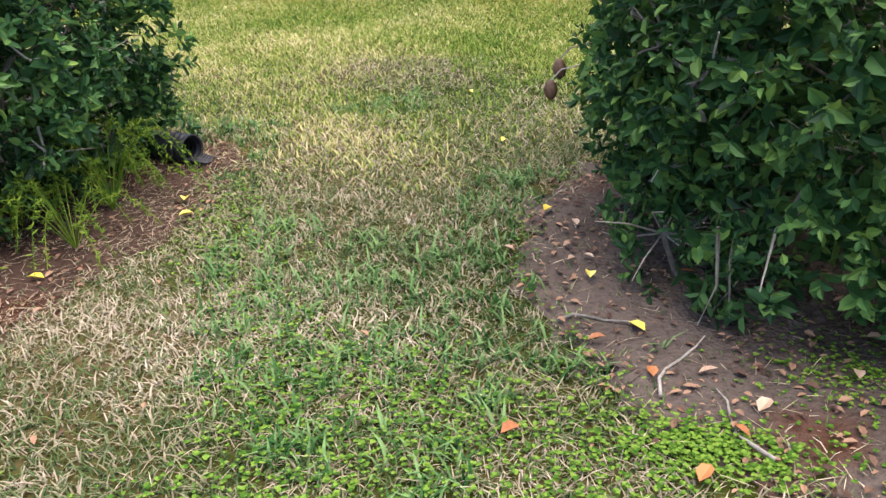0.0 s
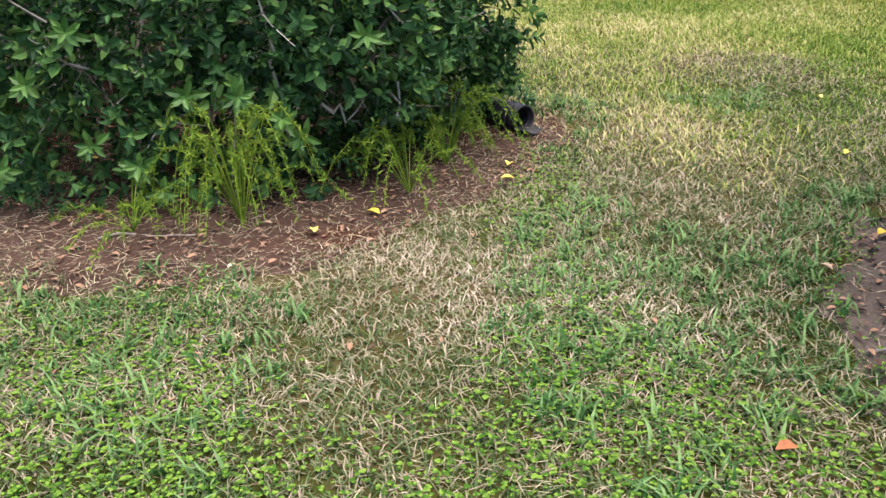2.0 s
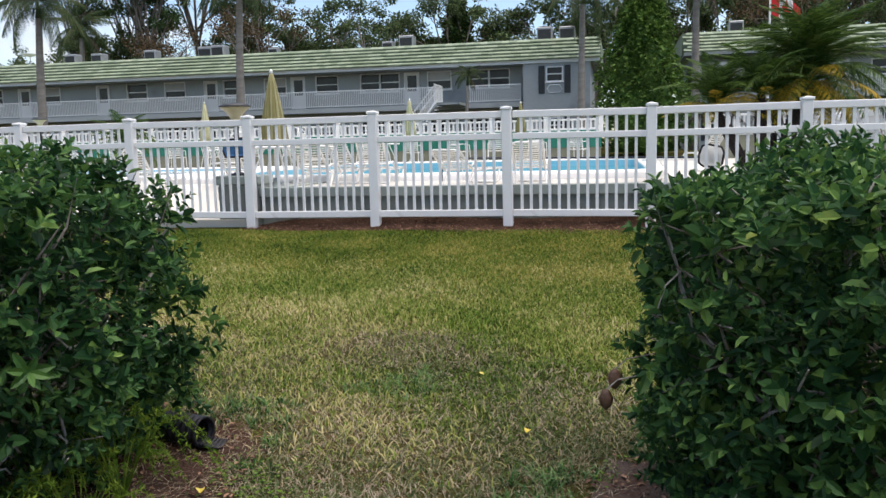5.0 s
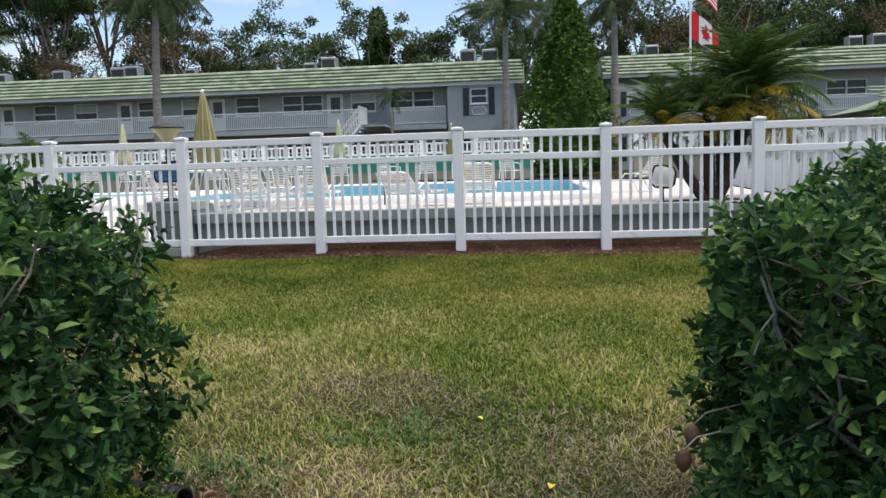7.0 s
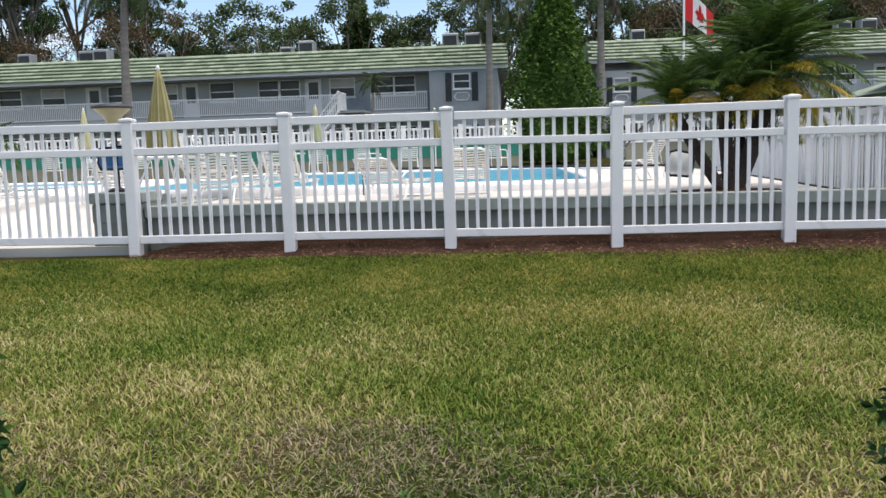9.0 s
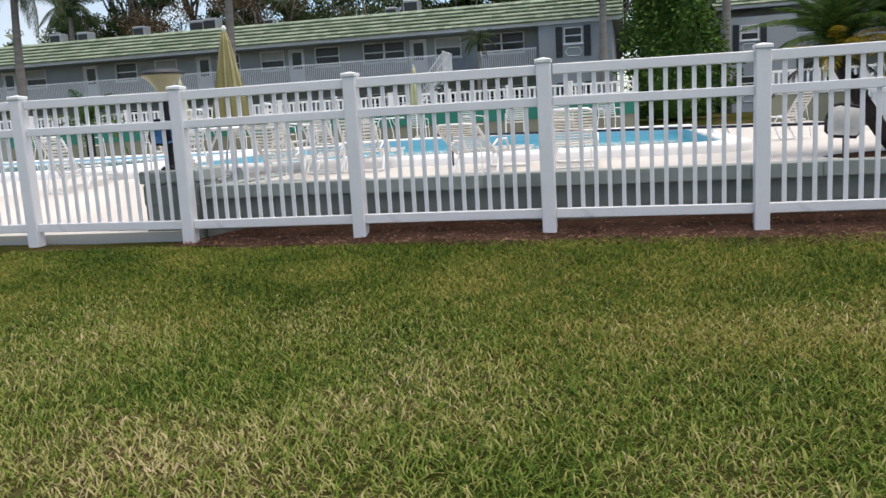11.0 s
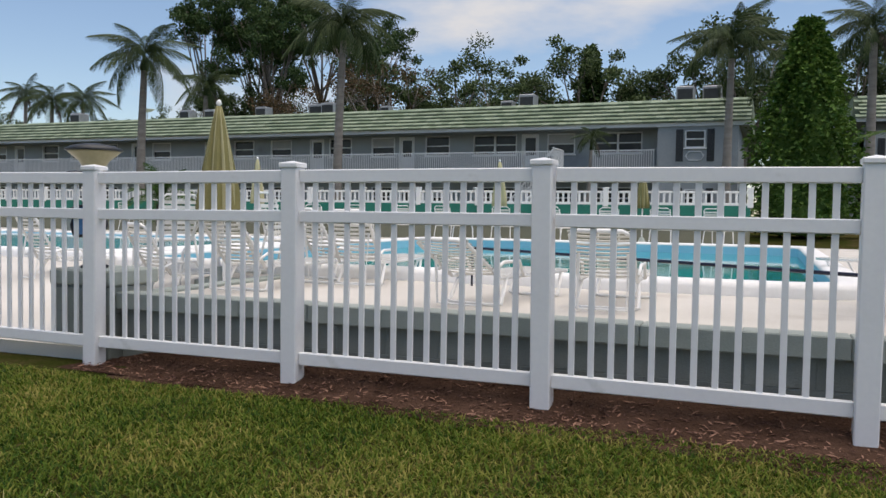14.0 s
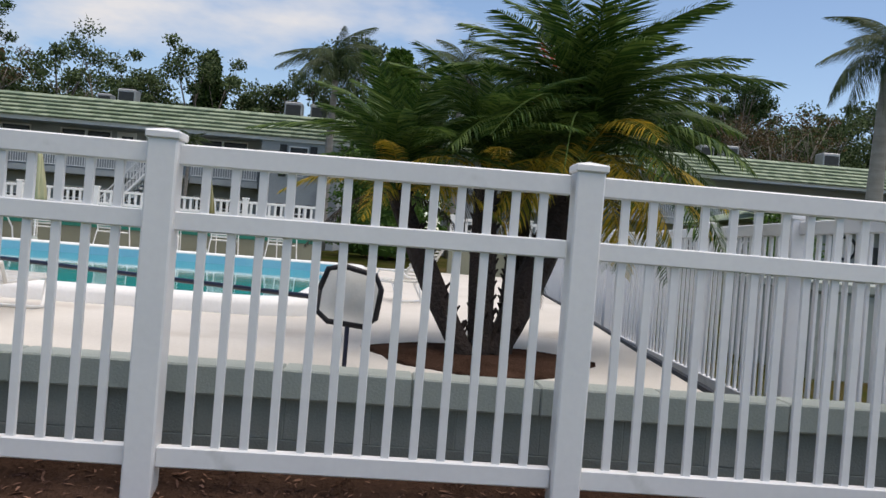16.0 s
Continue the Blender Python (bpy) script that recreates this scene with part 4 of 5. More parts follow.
loop = [(NX + (x - NX) * K, y, NZ + (z - NZ) * K) for x, y, z in loop]
part("rim", MB().tube(loop, 0.015, 8), M_BLACK, rake, "black rubber rim", True)
part("net", MB().add([(x, y + b, z) for b, k in ((0, 1), (0.12, 0.62)) for x, y, z in [(NX + (p[0] - NX) * k, p[1], NZ + (p[2] - NZ) * k) for p in loop[:-1]]],
     [(i, (i + 1) % 9, 9 + (i + 1) % 9, 9 + i) for i in range(9)] + [tuple(range(9, 18))]), M_NET, rake, "white net bag", True)
part("pole", MB().tube([(NX - 0.15, NY, NZ - 0.01), (-7.2, 3.0, 0.845)], 0.014, 8), M_NAVY, rake, "long navy pole")
part("stand", MB().tube([(NX, NY + 0.02, NZ - 0.14), (NX, NY + 0.02, DECK + 0.005)], 0.012, 8), M_NAVY, rake)
part("stand", MB().tube([(-6.99, 2.881, 0.844), (-6.99, 2.881, DECK + 0.005)], 0.012, 8), M_NAVY, rake)

# ---- flag pole ----
pole = thing("flagpole", "tall white flagpole with two flags", "flagpole", (1.08, 20, 0.0))
part("pole", MB().tube([(0, 0, 0), (0, 0, 8.2)], [0.05, 0.03], 10), M_WHITE, pole)
part("ball", MB().lathe([(0.01, 0), (0.05, 0.04), (0.05, 0.07), (0.01, 0.11)], 12, (0, 0, 8.2)), M_WHITE, pole, "", True)


def flag(name, label, z, w, h, colours):
    """A waving cloth of strips (u0, u1, v0, v1, material)."""
    f0 = part(name, MB().box((0, -0.02, z + h - 0.03), (0.05, 0.02, z + h)), M_WHITE, pole, label)
    for u0, u1, v0, v1, m in colours:
        mb, n = MB(), 10
        v = []
        for i in range(n + 1):
            u = u0 + (u1 - u0) * i / n
            for q in (v0, v1):
                v.append((0.04 + u * w * 0.6, 0.12 * math.sin(u * 7 + q * 1.5) * u, z + q * h - 0.75 * u * h - 0.12 * u * u))
        mb.add(v, [(2 * i, 2 * i + 2, 2 * i + 3, 2 * i + 1) for i in range(n)])
        part("cloth", mb, m, f0, "", True)
    return f0


ca = flag("canadian_flag", "red and white flag with a red leaf", 5.35, 1.6, 0.95, [(0, 0.27, 0, 1, M_RED), (0.27, 0.73, 0, 1, M_FWHITE), (0.73, 1, 0, 1, M_RED)])
lf = [(0.5, 0.14), (0.5, 0.3), (0.39, 0.28), (0.42, 0.38), (0.32, 0.52), (0.38, 0.54), (0.4, 0.64), (0.45, 0.58), (0.46, 0.76), (0.5, 0.86), (0.54, 0.76), (0.55, 0.58), (0.6, 0.64), (0.62, 0.54), (0.68, 0.52), (0.58, 0.38), (0.61, 0.28), (0.5, 0.3)]
lv = [(0.04 + u * 0.96, 0.12 * math.sin(u * 7 + q * 1.5) * u - 0.008, 5.35 + q * 0.95 - 0.75 * u * 0.95 - 0.12 * u * u) for u, q in lf]
part("leaf_emblem", MB().add(lv, [tuple(range(1, 17))]), M_RED, ca, "red leaf emblem")
stripes = [(0 if k < 6 else 0.4, 1, k / 13, (k + 1) / 13, M_RED if k % 2 == 0 else M_FWHITE) for k in range(13)]
us = flag("striped_flag", "red and white striped flag with a blue canton", 7.0, 1.5, 0.95, stripes + [(0, 0.4, 6 / 13, 1, M_FBLUE)])
for r in range(5):
    for c in range(6):
        u, q = 0.04 + c * 0.06, 0.52 + r * 0.095
        p = (0.04 + u * 0.9, 0.12 * math.sin(u * 7 + q * 1.5) * u - 0.01, 7.0 + q * 0.95 - 0.75 * u * 0.95 - 0.12 * u * u)
        part("star", MB().add([(p[0] + 0.02 * math.sin(a * 2.513), p[1], p[2] + 0.02 * math.cos(a * 2.513)) for a in range(5)], [(0, 1, 2, 3, 4)]), M_FWHITE, us)


# ---- palms ----
def frond_mesh(name, length, droop, leaf, n, material, lift=0.5, seed=0, hang=0.4, wid=0.028):
    """A feather frond along +x from the origin: midrib tube and two rows of leaflets."""
    r = np.random.default_rng(seed)
    s = np.linspace(0, 1, 12)
    rib = np.stack([length * (s - 0.18 * droop * s ** 2), 0.04 * np.sin(s * 3 + seed), length * (lift * s - droop * s ** 2)], 1)
    mb = MB().tube(rib.tolist(), list(0.016 * (1 - 0.85 * s) * (length / 1.8)), 5)
    t = np.linspace(0.14, 0.99, n)
    P = np.stack([np.interp(t, s, rib[:, k]) for k in range(3)], 1)
    T = unit(np.gradient(P, axis=0))
    for sgn in (-1, 1):
        side = np.tile([[0, sgn, 0]], (n, 1))
        way = unit(side * 0.9 + T * (0.45 + 0.5 * t[:, None]) + np.array([[0, 0, 1]]) * (0.3 - hang * 1.4) + r.normal(0, 0.09, (n, 3)))
        L = leaf * np.sin(np.pi * np.clip(t * 0.88 + 0.1, 0, 1)) ** 0.6 * r.uniform(0.85, 1.1, n)
        w = np.full(n, wid * length / 1.8)
        sd = unit(np.cross(way, np.array([[0, 0, 1.0]])))
        m1 = P + way * L[:, None] * 0.5
        tip = P + way * L[:, None] + np.array([[0, 0, -1]]) * (L * (0.12 + hang * 0.35))[:, None]
        v = np.stack([P - sd * w[:, None] * 0.3, P + sd * w[:, None] * 0.3, m1 + sd * w[:, None] * 0.5, tip, m1 - sd * w[:, None] * 0.5], 1)
        i = np.arange(n)[:, None] * 5
        mb.add(v.reshape(-1, 3).tolist(), (i + np.array([[0, 1, 2, 4]])).tolist() + (i + np.array([[4, 2, 3]])).tolist())
    me = mb.mesh(name)
    me.materials.append(material)
    return me


def crown(parent, at, meshes, count, seed, pitch=(70, -35), scale=(0.85, 1.1), bend=1.0):
    """Fronds round a crown, steep in the middle and hanging at the skirt; meshes: (mesh, from, to) by rank."""
    r = random.Random(seed)
    for k in range(count):
        s = k / (count - 1)
        ms = [m for m, a, b in meshes if a <= s <= b]
        o = part("frond", ms[r.randrange(len(ms))], None, parent)
        sc = r.uniform(*scale)
        o.matrix_basis = pose(*at, 0, 0, k * 137.5 + r.uniform(-15, 15)) @ pose(0, 0, 0, r.uniform(-12, 12), -(pitch[0] + (pitch[1] - pitch[0]) * s ** bend + r.uniform(-8, 8))) @ Matrix.Diagonal((sc, sc, sc, 1))


Q = [frond_mesh("queen_frond", 2.9, 0.95 + 0.14 * k, 0.8, 70, M_FRONDF, 0.55, k, 1.05, 0.014) for k in range(3)]
QD = frond_mesh("dry_frond", 2.6, 0.75, 0.6, 36, M_DEADF, 0.1, 9, 0.8, 0.03)


def queen_palm(label, x, y, base, top, lean=(0, 0), r=0.2, count=20, seed=1, size=(0.85, 1.1)):
    t = thing("queen_palm", label, "palm tree", (x, y, base))
    h = top - base
    pts = [(lean[0] * s * s, lean[1] * s * s, h * s) for s in np.linspace(0, 1, 9)]
    part("trunk", MB().tube(pts, [r * (1.15 - 0.45 * s) for s in np.linspace(0, 1, 9)], 12), M_PALMBARK, t, "slender grey ringed trunk", True)
    part("crownshaft", MB().tube([pts[-1], (pts[-1][0], pts[-1][1], h + 0.7)], [r * 0.8, r * 0.35], 10), M_FRONDF, t, "", True)
    crown(t, (pts[-1][0], pts[-1][1], h + 0.5), [(q, 0, 1) for q in Q] + [(QD, 0.93, 1)], count, seed, (78, -25), size)
    return t


qp = "tall queen palm with a grey trunk and drooping crown"
queen_palm(qp, -35.6, 30, 0.5, 8.6, (0.3, 0), 0.24, 22, 1)
queen_palm(qp, -23.6, 30, 0.5, 9.4, (0.3, 0), 0.22, 22, 2)
queen_palm("queen palm beside the end of the building", -5.98, 34.6, 0.5, 8.4, (0.1, 0), 0.2, 20, 3)
queen_palm("queen palm before the grey building wing", 0.4, 40, 0.5, 9.8, (0, 0), 0.24, 20, 4)
queen_palm("tall queen palm beyond the pool house", 14.5, 25, 0.5, 8.6, (0.2, 0), 0.3, 22, 5)
queen_palm("queen palm behind the building", -47, 50, 0.5, 10.5, (0.2, 0), 0.25, 22, 6)
queen_palm("queen palm behind the building", -78, 60, 0.5, 12.5, (0.2, 0), 0.25, 22, 7)
queen_palm("queen palm behind the building", -70, 56, 0.5, 11.0, (0.2, 0), 0.25, 22, 8)
queen_palm("queen palm behind the building", -64, 54, 0.5, 10.5, (0.2, 0), 0.25, 22, 11)
queen_palm("slender palm behind the building", -3.0, 52, 0.5, 11.0, (0.2, 0), 0.25, 18, 9)
queen_palm("small palm growing beside the gallery stair", -12.1, 33.6, 0.5, 4.3, (0.1, 0), 0.1, 14, 10, (0.3, 0.4))

D1 = [frond_mesh("date_frond", 1.85, 0.74 + 0.14 * k, 0.4, 72, M_FROND, 0.5, 20 + k, 0.3, 0.015) for k in range(3)]
D2 = [frond_mesh("yellow_frond", 1.55, 0.62, 0.3, 52, M_FRONDY, 0.4, 30 + k, 0.35, 0.02) for k in range(2)]
D3 = frond_mesh("dead_frond", 1.2, 0.7, 0.22, 40, M_DEADF, 0.1, 40, 0.7, 0.02)
clump = thing("date_palm_clump", "clump of date palms with dark trunks and yellowing lower fronds", "palm tree", (-2.05, 1.45, DECK))
for k, (tip, r) in enumerate((((-0.5, 0.5, 1.0), 0.065), ((0.0, 0.35, 1.15), 0.07), ((0.66, 0.75, 1.37), 0.085), ((0.2, 0.9, 1.1), 0.06))):
    pts = [(0.08 * (k - 1.3) + tip[0] * s ** 0.9, 0.05 * k + tip[1] * s, tip[2] * s) for s in np.linspace(0, 1, 8)]
    rr = [r * (1.0 + 0.25 * math.sin(s * 3.1)) for s in np.linspace(0, 1, 8)]
    tk = MB().tube(pts, rr, 10)
    for j in range(60):
        s = random.uniform(0.1, 1)
        a = random.uniform(0, 6.28)
        c = Vector((np.interp(s, np.linspace(0, 1, 8), [p[0] for p in pts]), np.interp(s, np.linspace(0, 1, 8), [p[1] for p in pts]), tip[2] * s))
        d = Vector((math.cos(a), math.sin(a), 0.0))
        tk.tube([c + d * r * 0.8, c + d * (r + 0.03) + Vector((0, 0, 0.06))], [0.016, 0.006], 4)
    part("trunk", tk, M_DARKBARK, clump, "dark shaggy trunk")
    y0 = 0.62 if k in (0, 2) else 0.72
    crown(clump, pts[-1], [(d, 0, 0.8) for d in D1] + [(d, y0 + 0.02, 0.96) for d in D2] + [(D3, 0.94, 1)], (44, 30, 84, 22)[k], 60 + k, ((84, -40) if k == 2 else (86, -4)), ((0.42, 0.6) if k in (0, 1, 3) else (0.62, 0.86)), 1.35)
mound = MB().lathe([(0.72, 0.0), (0.62, 0.012), (0.4, 0.025), (0.1, 0.03)], 24, (0, 0, 0), lambda a, j: 1 + 0.08 * math.sin(3 * a) + 0.05 * math.sin(7 * a + j))
tagged(part("mulch_bed", mound, M_MULCH, None, "", True), "red mulch bed round the date palm trunks", "mulch bed").matrix_basis = pose(-2.05, 1.5, DECK)
bush_palm = thing("small_palm", "low bushy palm beyond the wading pool", "palm tree", (-19.3, 12.6, DECK))
part("trunk", MB().tube([(0, 0, 0), (0, 0, 0.9)], 0.12, 8), M_DARKBARK, bush_palm)
crown(bush_palm, (0, 0, 0.9), [(d, 0, 1) for d in D1], 24, 71, (80, -10), (0.6, 0.8))


# ---- broadleaf trees, pines and others behind the buildings ----
def crown_leaves(name, clumps, per, leaf, material, seed, flat=0.7):
    r = np.random.default_rng(seed)
    pts = []
    for (x, y, z, s) in clumps:
        d = unit(r.normal(size=(per, 3))) * (r.random((per, 1)) ** 0.45) * s
        d[:, 2] *= flat
        pts.append(d + np.array([[x, y, z]]))
    P = np.concatenate(pts)
    n = len(P)
    way = unit(r.normal(size=(n, 3)))
    sd = unit(np.cross(way, r.normal(size=(n, 3))))
    L, w = (leaf * r.uniform(0.6, 1.3, n))[:, None], (leaf * 0.3 * r.uniform(0.6, 1.3, n))[:, None]
    v = np.stack([P, P + way * L * 0.45 + sd * w, P + way * L, P + way * L * 0.45 - sd * w], 1)
    me = from_arrays(name, v, np.arange(4 * n).reshape(-1, 4))
    me.materials.append(material)
    return me


def broadleaf(seed, height, spread, material, per=170, bare=0.35, leaf=0.34, limbs=9):
    """Meshes of a tree: trunk with limbs, and a ragged crown of leaf clumps at the limbs' ends."""
    r = random.Random(seed)
    wood = MB().tube([(0, 0, 0), (0.1, 0.05, height * 0.3), (r.uniform(-0.4, 0.4), 0, height * 0.6)], [0.3, 0.24, 0.14], 8)
    clumps = []
    for k in range(limbs):
        a = k * 2.4 + r.uniform(-0.4, 0.4)
        z0 = height * r.uniform(bare, 0.6)
        e = Vector((math.cos(a) * spread * r.uniform(0.35, 1), math.sin(a) * spread * r.uniform(0.35, 1), height * r.uniform(bare + 0.25, 0.97)))
        m = Vector((e.x * 0.5, e.y * 0.5, (z0 + e.z) / 2 + 0.3))
        wood.tube([(0.1, 0, z0), m, e], [0.12, 0.08, 0.03], 6)
        for q in range(6):
            c = e + Vector((r.gauss(0, 1), r.gauss(0, 1), r.gauss(0, 0.7))) * spread * 0.22
            wood.tube([m + (e - m) * r.uniform(0.2, 0.9), c], [0.04, 0.015], 4)
            clumps.append((c.x, c.y, c.z, spread * r.uniform(0.13, 0.27)))
    tm = wood.mesh("trunk", True)
    tm.materials.append(M_BARK)
    return tm, crown_leaves("crown", clumps, per, leaf, material, seed)


def plant_tree(name, label, meshes, x, y, z=0.4, s=1.0, rz=0.0, cat="tree"):
    t = thing(name, label, cat, (x, y, z), rz)
    t.scale = (s, s, s)
    part("trunk", meshes[0], M_BARK, t)
    part("crown", meshes[1], M_OAK, t)
    return t


oaks = [broadleaf(k, 13, 4.6, M_OAK, 150, 0.16, 0.27, 12) for k in range(4)]
rusts = [broadleaf(20 + k, 11, 4.2, M_RUST, 70, 0.2, 0.2) for k in range(2)]
pines = [broadleaf(40 + k, 21, 4.2, M_PINE, 190, 0.42, 0.26, 12) for k in range(3)]
rt = random.Random(5)
for x in np.arange(-88, 54, 4.9):
    k = rt.randrange(4)
    s = rt.uniform(0.84, 1.08) if x < -6 else rt.uniform(1.0, 1.18)
    if x < -58:
        s *= 0.8
    plant_tree("oak_tree", "dark green broadleaf tree behind the buildings", oaks[k], x + rt.uniform(-1.5, 1.5), rt.uniform(58, 70), 0.4, s, rt.uniform(0, 360))
for x in np.arange(-84, 50, 6.2):
    plant_tree("oak_tree", "low broadleaf tree filling the gap behind the buildings", oaks[rt.randrange(4)], x, rt.uniform(72, 80), 0.4, rt.uniform(0.78, 0.98) if x < -6 else rt.uniform(1.05, 1.25), rt.uniform(0, 360))
for x in (-33, -41, 10, 26):
    plant_tree("rusty_tree", "thin reddish brown winter tree", rusts[rt.randrange(2)], x, 56, 0.4, rt.uniform(1.0, 1.15), rt.uniform(0, 360))
for x, y, s, k in ((-54.5, 60, 1.0, 0), (-48.5, 61, 1.08, 1), (-43, 62, 0.98, 2), (-45.5, 58, 0.85, 0), (-37.4, 60, 0.85, 1), (-51.5, 64, 0.9, 2), (14, 62, 0.8, 2), (24, 60, 0.75, 0)):
    plant_tree("pine_tree", "tall slash pine with a high open crown", pines[k], x, y, 0.4, s, k * 77 + x, "pine tree")


def cone_tree(name, label, at, height, width, material, n, leaf, seed, top=0.9):
    t = thing(name, label, "tree", at)
    r = np.random.default_rng(seed)
    s = r.random(n) ** 0.8
    a = r.uniform(0, 2 * np.pi, n)
    rad = width * (1 - s ** 1.6 * top) * np.clip(s * 9 + 0.5, 0, 1) * (1 + 0.14 * np.sin(3 * a + 9 * s) + 0.13 * np.sin(7 * a - 17 * s) + 0.07 * np.sin(13 * a + 31 * s)) * r.uniform(0.7, 1.12, n)
    P = np.stack([rad * np.cos(a), rad * np.sin(a), 0.3 + s * height], 1)
    out = np.stack([np.cos(a), np.sin(a), np.full(n, -0.2)], 1)
    v, f = leaf_arrays(P, unit(out + r.normal(0, 0.6, (n, 3))), unit(np.array([[0, 0, 1.0]]) + out * 0.6 + r.normal(0, 0.4, (n, 3))), leaf * r.uniform(0.6, 1.3, n), leaf * 0.7 * r.uniform(0.6, 1.2, n))
    me = from_arrays("foliage", v, f)
    me.materials.append(material)
    part("foliage", me, material, t)
    core = [(width * 0.68 * (1 - (k / 10) ** 1.6 * 0.97), 0.3 + height * 0.97 * k / 10) for k in range(11)]
    part("inner_foliage", MB().lathe(core, 16, (0, 0, 0), lambda q, j: 1 + 0.15 * math.sin(3 * q + j)), M_VINE, t, "", True)
    part("trunk", MB().tube([(0, 0, -0.5), (0, 0, height * 0.5)], [0.25, 0.1], 8), M_BARK, t)
    return t


cone_tree("conical_tree", "dense conical ivy-covered evergreen tree", (-2.95, 28, 0.3), 7.9, 2.05, M_VINE, 11000, 0.2, 3)
cone_tree("norfolk_pine", "narrow pointed evergreen behind the roof", (-17.5, 60, 0.4), 13.8, 2.2, M_PINE, 3000, 0.5, 4, 0.97)
hedge2 = cone_tree("clipped_shrub", "green shrub beside the pool house", (3.4, 8.8, 0.4), 1.5, 0.6, M_VINE, 1500, 0.08, 6, 0.5)
cone_tree("clipped_shrub", "green shrub in the block planter", (5.5, 6.8, 1.07), 0.5, 0.5, M_FERN, 700, 0.08, 8, 0.5)

street = thing("street_lamp", "globe street lamp before the building wing", "street lamp", (-2.05, 39, 0.4))
part("pole", MB().tube([(0, 0, 0), (0, 0, 8.5)], [0.09, 0.06], 10), M_METAL, street)
part("globe", MB().lathe([(0.1, 0), (0.26, 0.12), (0.3, 0.26), (0.24, 0.42), (0.08, 0.5)], 16, (0, 0, 8.5)), M_FWHITE, street, "white globe", True)


# ---- hedges ----
def inside(P, c, half, power=4.5):
    return (np.abs((P - c) / half) ** power).sum(1)


def hedge(name, label, centre, half, n, seed, cut=None):
    """A clipped shrub: stems from the ground, grey twigs, and leaves thick near the skin and thin below."""
    t = thing(name, label, "hedge")
    r = np.random.default_rng(seed)
    c, h = np.array(centre), np.array(half)
    P = (r.random((n * 8, 3)) * 2 - 1) * h * 1.12 + c
    w = inside(P, c, h)
    w = w * (1.34 + 0.22 * np.sin(P[:, 0] * 5.1 + P[:, 2] * 3) * np.sin(P[:, 1] * 4.3 + 1) + 0.15 * np.sin(P[:, 2] * 9 + P[:, 0] * 7) + 0.1 * np.sin(P[:, 1] * 13 + P[:, 2] * 11))
    if cut is not None:
        w = np.maximum(w, cut(P))
    keep = (w < 1.0) & (w > 0.1) & (r.random(len(P)) < np.where(w > 0.6, 1.0, 0.45))
    low = (P[:, 2] - (c[2] - h[2])) / (2 * h[2])
    gap = np.sin(P[:, 0] * 9.3 + seed) * np.sin(P[:, 1] * 8.7) * np.sin(P[:, 2] * 9.1 + 2)
    keep &= (r.random(len(P)) < np.clip(0.16 + low * 1.9, 0, 1)) & (gap < 0.04 + 0.4 * low)
    keep &= P[:, 2] > ground_z(P[:, 0], P[:, 1]) + 0.05
    P, w = P[keep][:n], w[keep][:n]
    n = len(P)
    out = unit((P - c) / h ** 2)
    shoot = unit(out * 0.7 + np.array([[0, 0, 0.55]]) + r.normal(0, 0.6, (n, 3)))
    k = 7
    shoot, base_l = np.repeat(shoot, k, 0), np.repeat(r.uniform(0.038, 0.078, n), k)
    step = np.tile(np.arange(k), n)
    P = np.repeat(P, k, 0) + shoot * (step * 0.011)[:, None]
    n = n * k
    e1 = unit(np.cross(shoot, r.normal(size=(n // k, 3)).repeat(k, 0)))
    e2 = np.cross(shoot, e1)
    ang = step * 2.4 + r.normal(0, 0.3, n)
    way = unit(e1 * np.cos(ang)[:, None] + e2 * np.sin(ang)[:, None] + shoot * (0.15 + 0.16 * step)[:, None] + np.array([[0, 0, -0.12]]))
    up = unit(shoot + r.normal(0, 0.2, (n, 3)))
    L = base_l * (1.1 - 0.09 * step) * r.uniform(0.85, 1.1, n)
    v, f = leaf_arrays(P, way, up, L, L * r.uniform(0.46, 0.64, n), 0.28)
    me = from_arrays("foliage", v, f)
    me.materials.append(M_LEAF)
    o = part("foliage", me, M_LEAF, t, "glossy dark green leaves")
    o["kind"] = "stuff"
    surf = np.flatnonzero(r.random(n // k) < 0.06)
    bare = MB()
    for i in surf:
        a = Vector(P[i * k] - out[i] * 0.3 + r.normal(0, 0.09, 3))
        e = Vector(P[i * k] + out[i] * 0.05 + r.normal(0, 0.03, 3))
        bare.tube([a, (a + e) / 2 + Vector(r.normal(0, 0.025, 3)), e], [0.006, 0.0042, 0.002], 4)
    o = part("brushwood", bare, M_TWIG, t, "pale grey bare twigs between the leaves")
    o["kind"] = "stuff"
    boughs = MB()
    for i in r.choice(n // k, 150, replace=False):
        tip = P[i * k] + out[i] * 0.04
        root = tip - out[i] * r.uniform(0.3, 0.55) + np.array([r.normal(0, 0.12), r.normal(0, 0.12), -r.uniform(0.05, 0.25)])
        way = [Vector(root + (tip - root) * q + r.normal(0, 0.028, 3) * (0 < q < 1)) for q in (0, 0.2, 0.4, 0.6, 0.8, 1)]
        boughs.tube(way, [0.009, 0.008, 0.007, 0.0058, 0.0045, 0.0028], 5)
        fork = way[3] + Vector(r.normal(0, 0.09, 3))
        boughs.tube([way[3], (way[3] + fork) / 2 + Vector(r.normal(0, 0.015, 3)), fork], [0.0045, 0.0035, 0.002], 4)
    part("branchwork", boughs, M_BOUGH, t, "crooked pale grey boughs")["kind"] = "stuff"
    rr = random.Random(seed)
    base = c[2] - h[2]
    stems, twigs = MB(), MB()
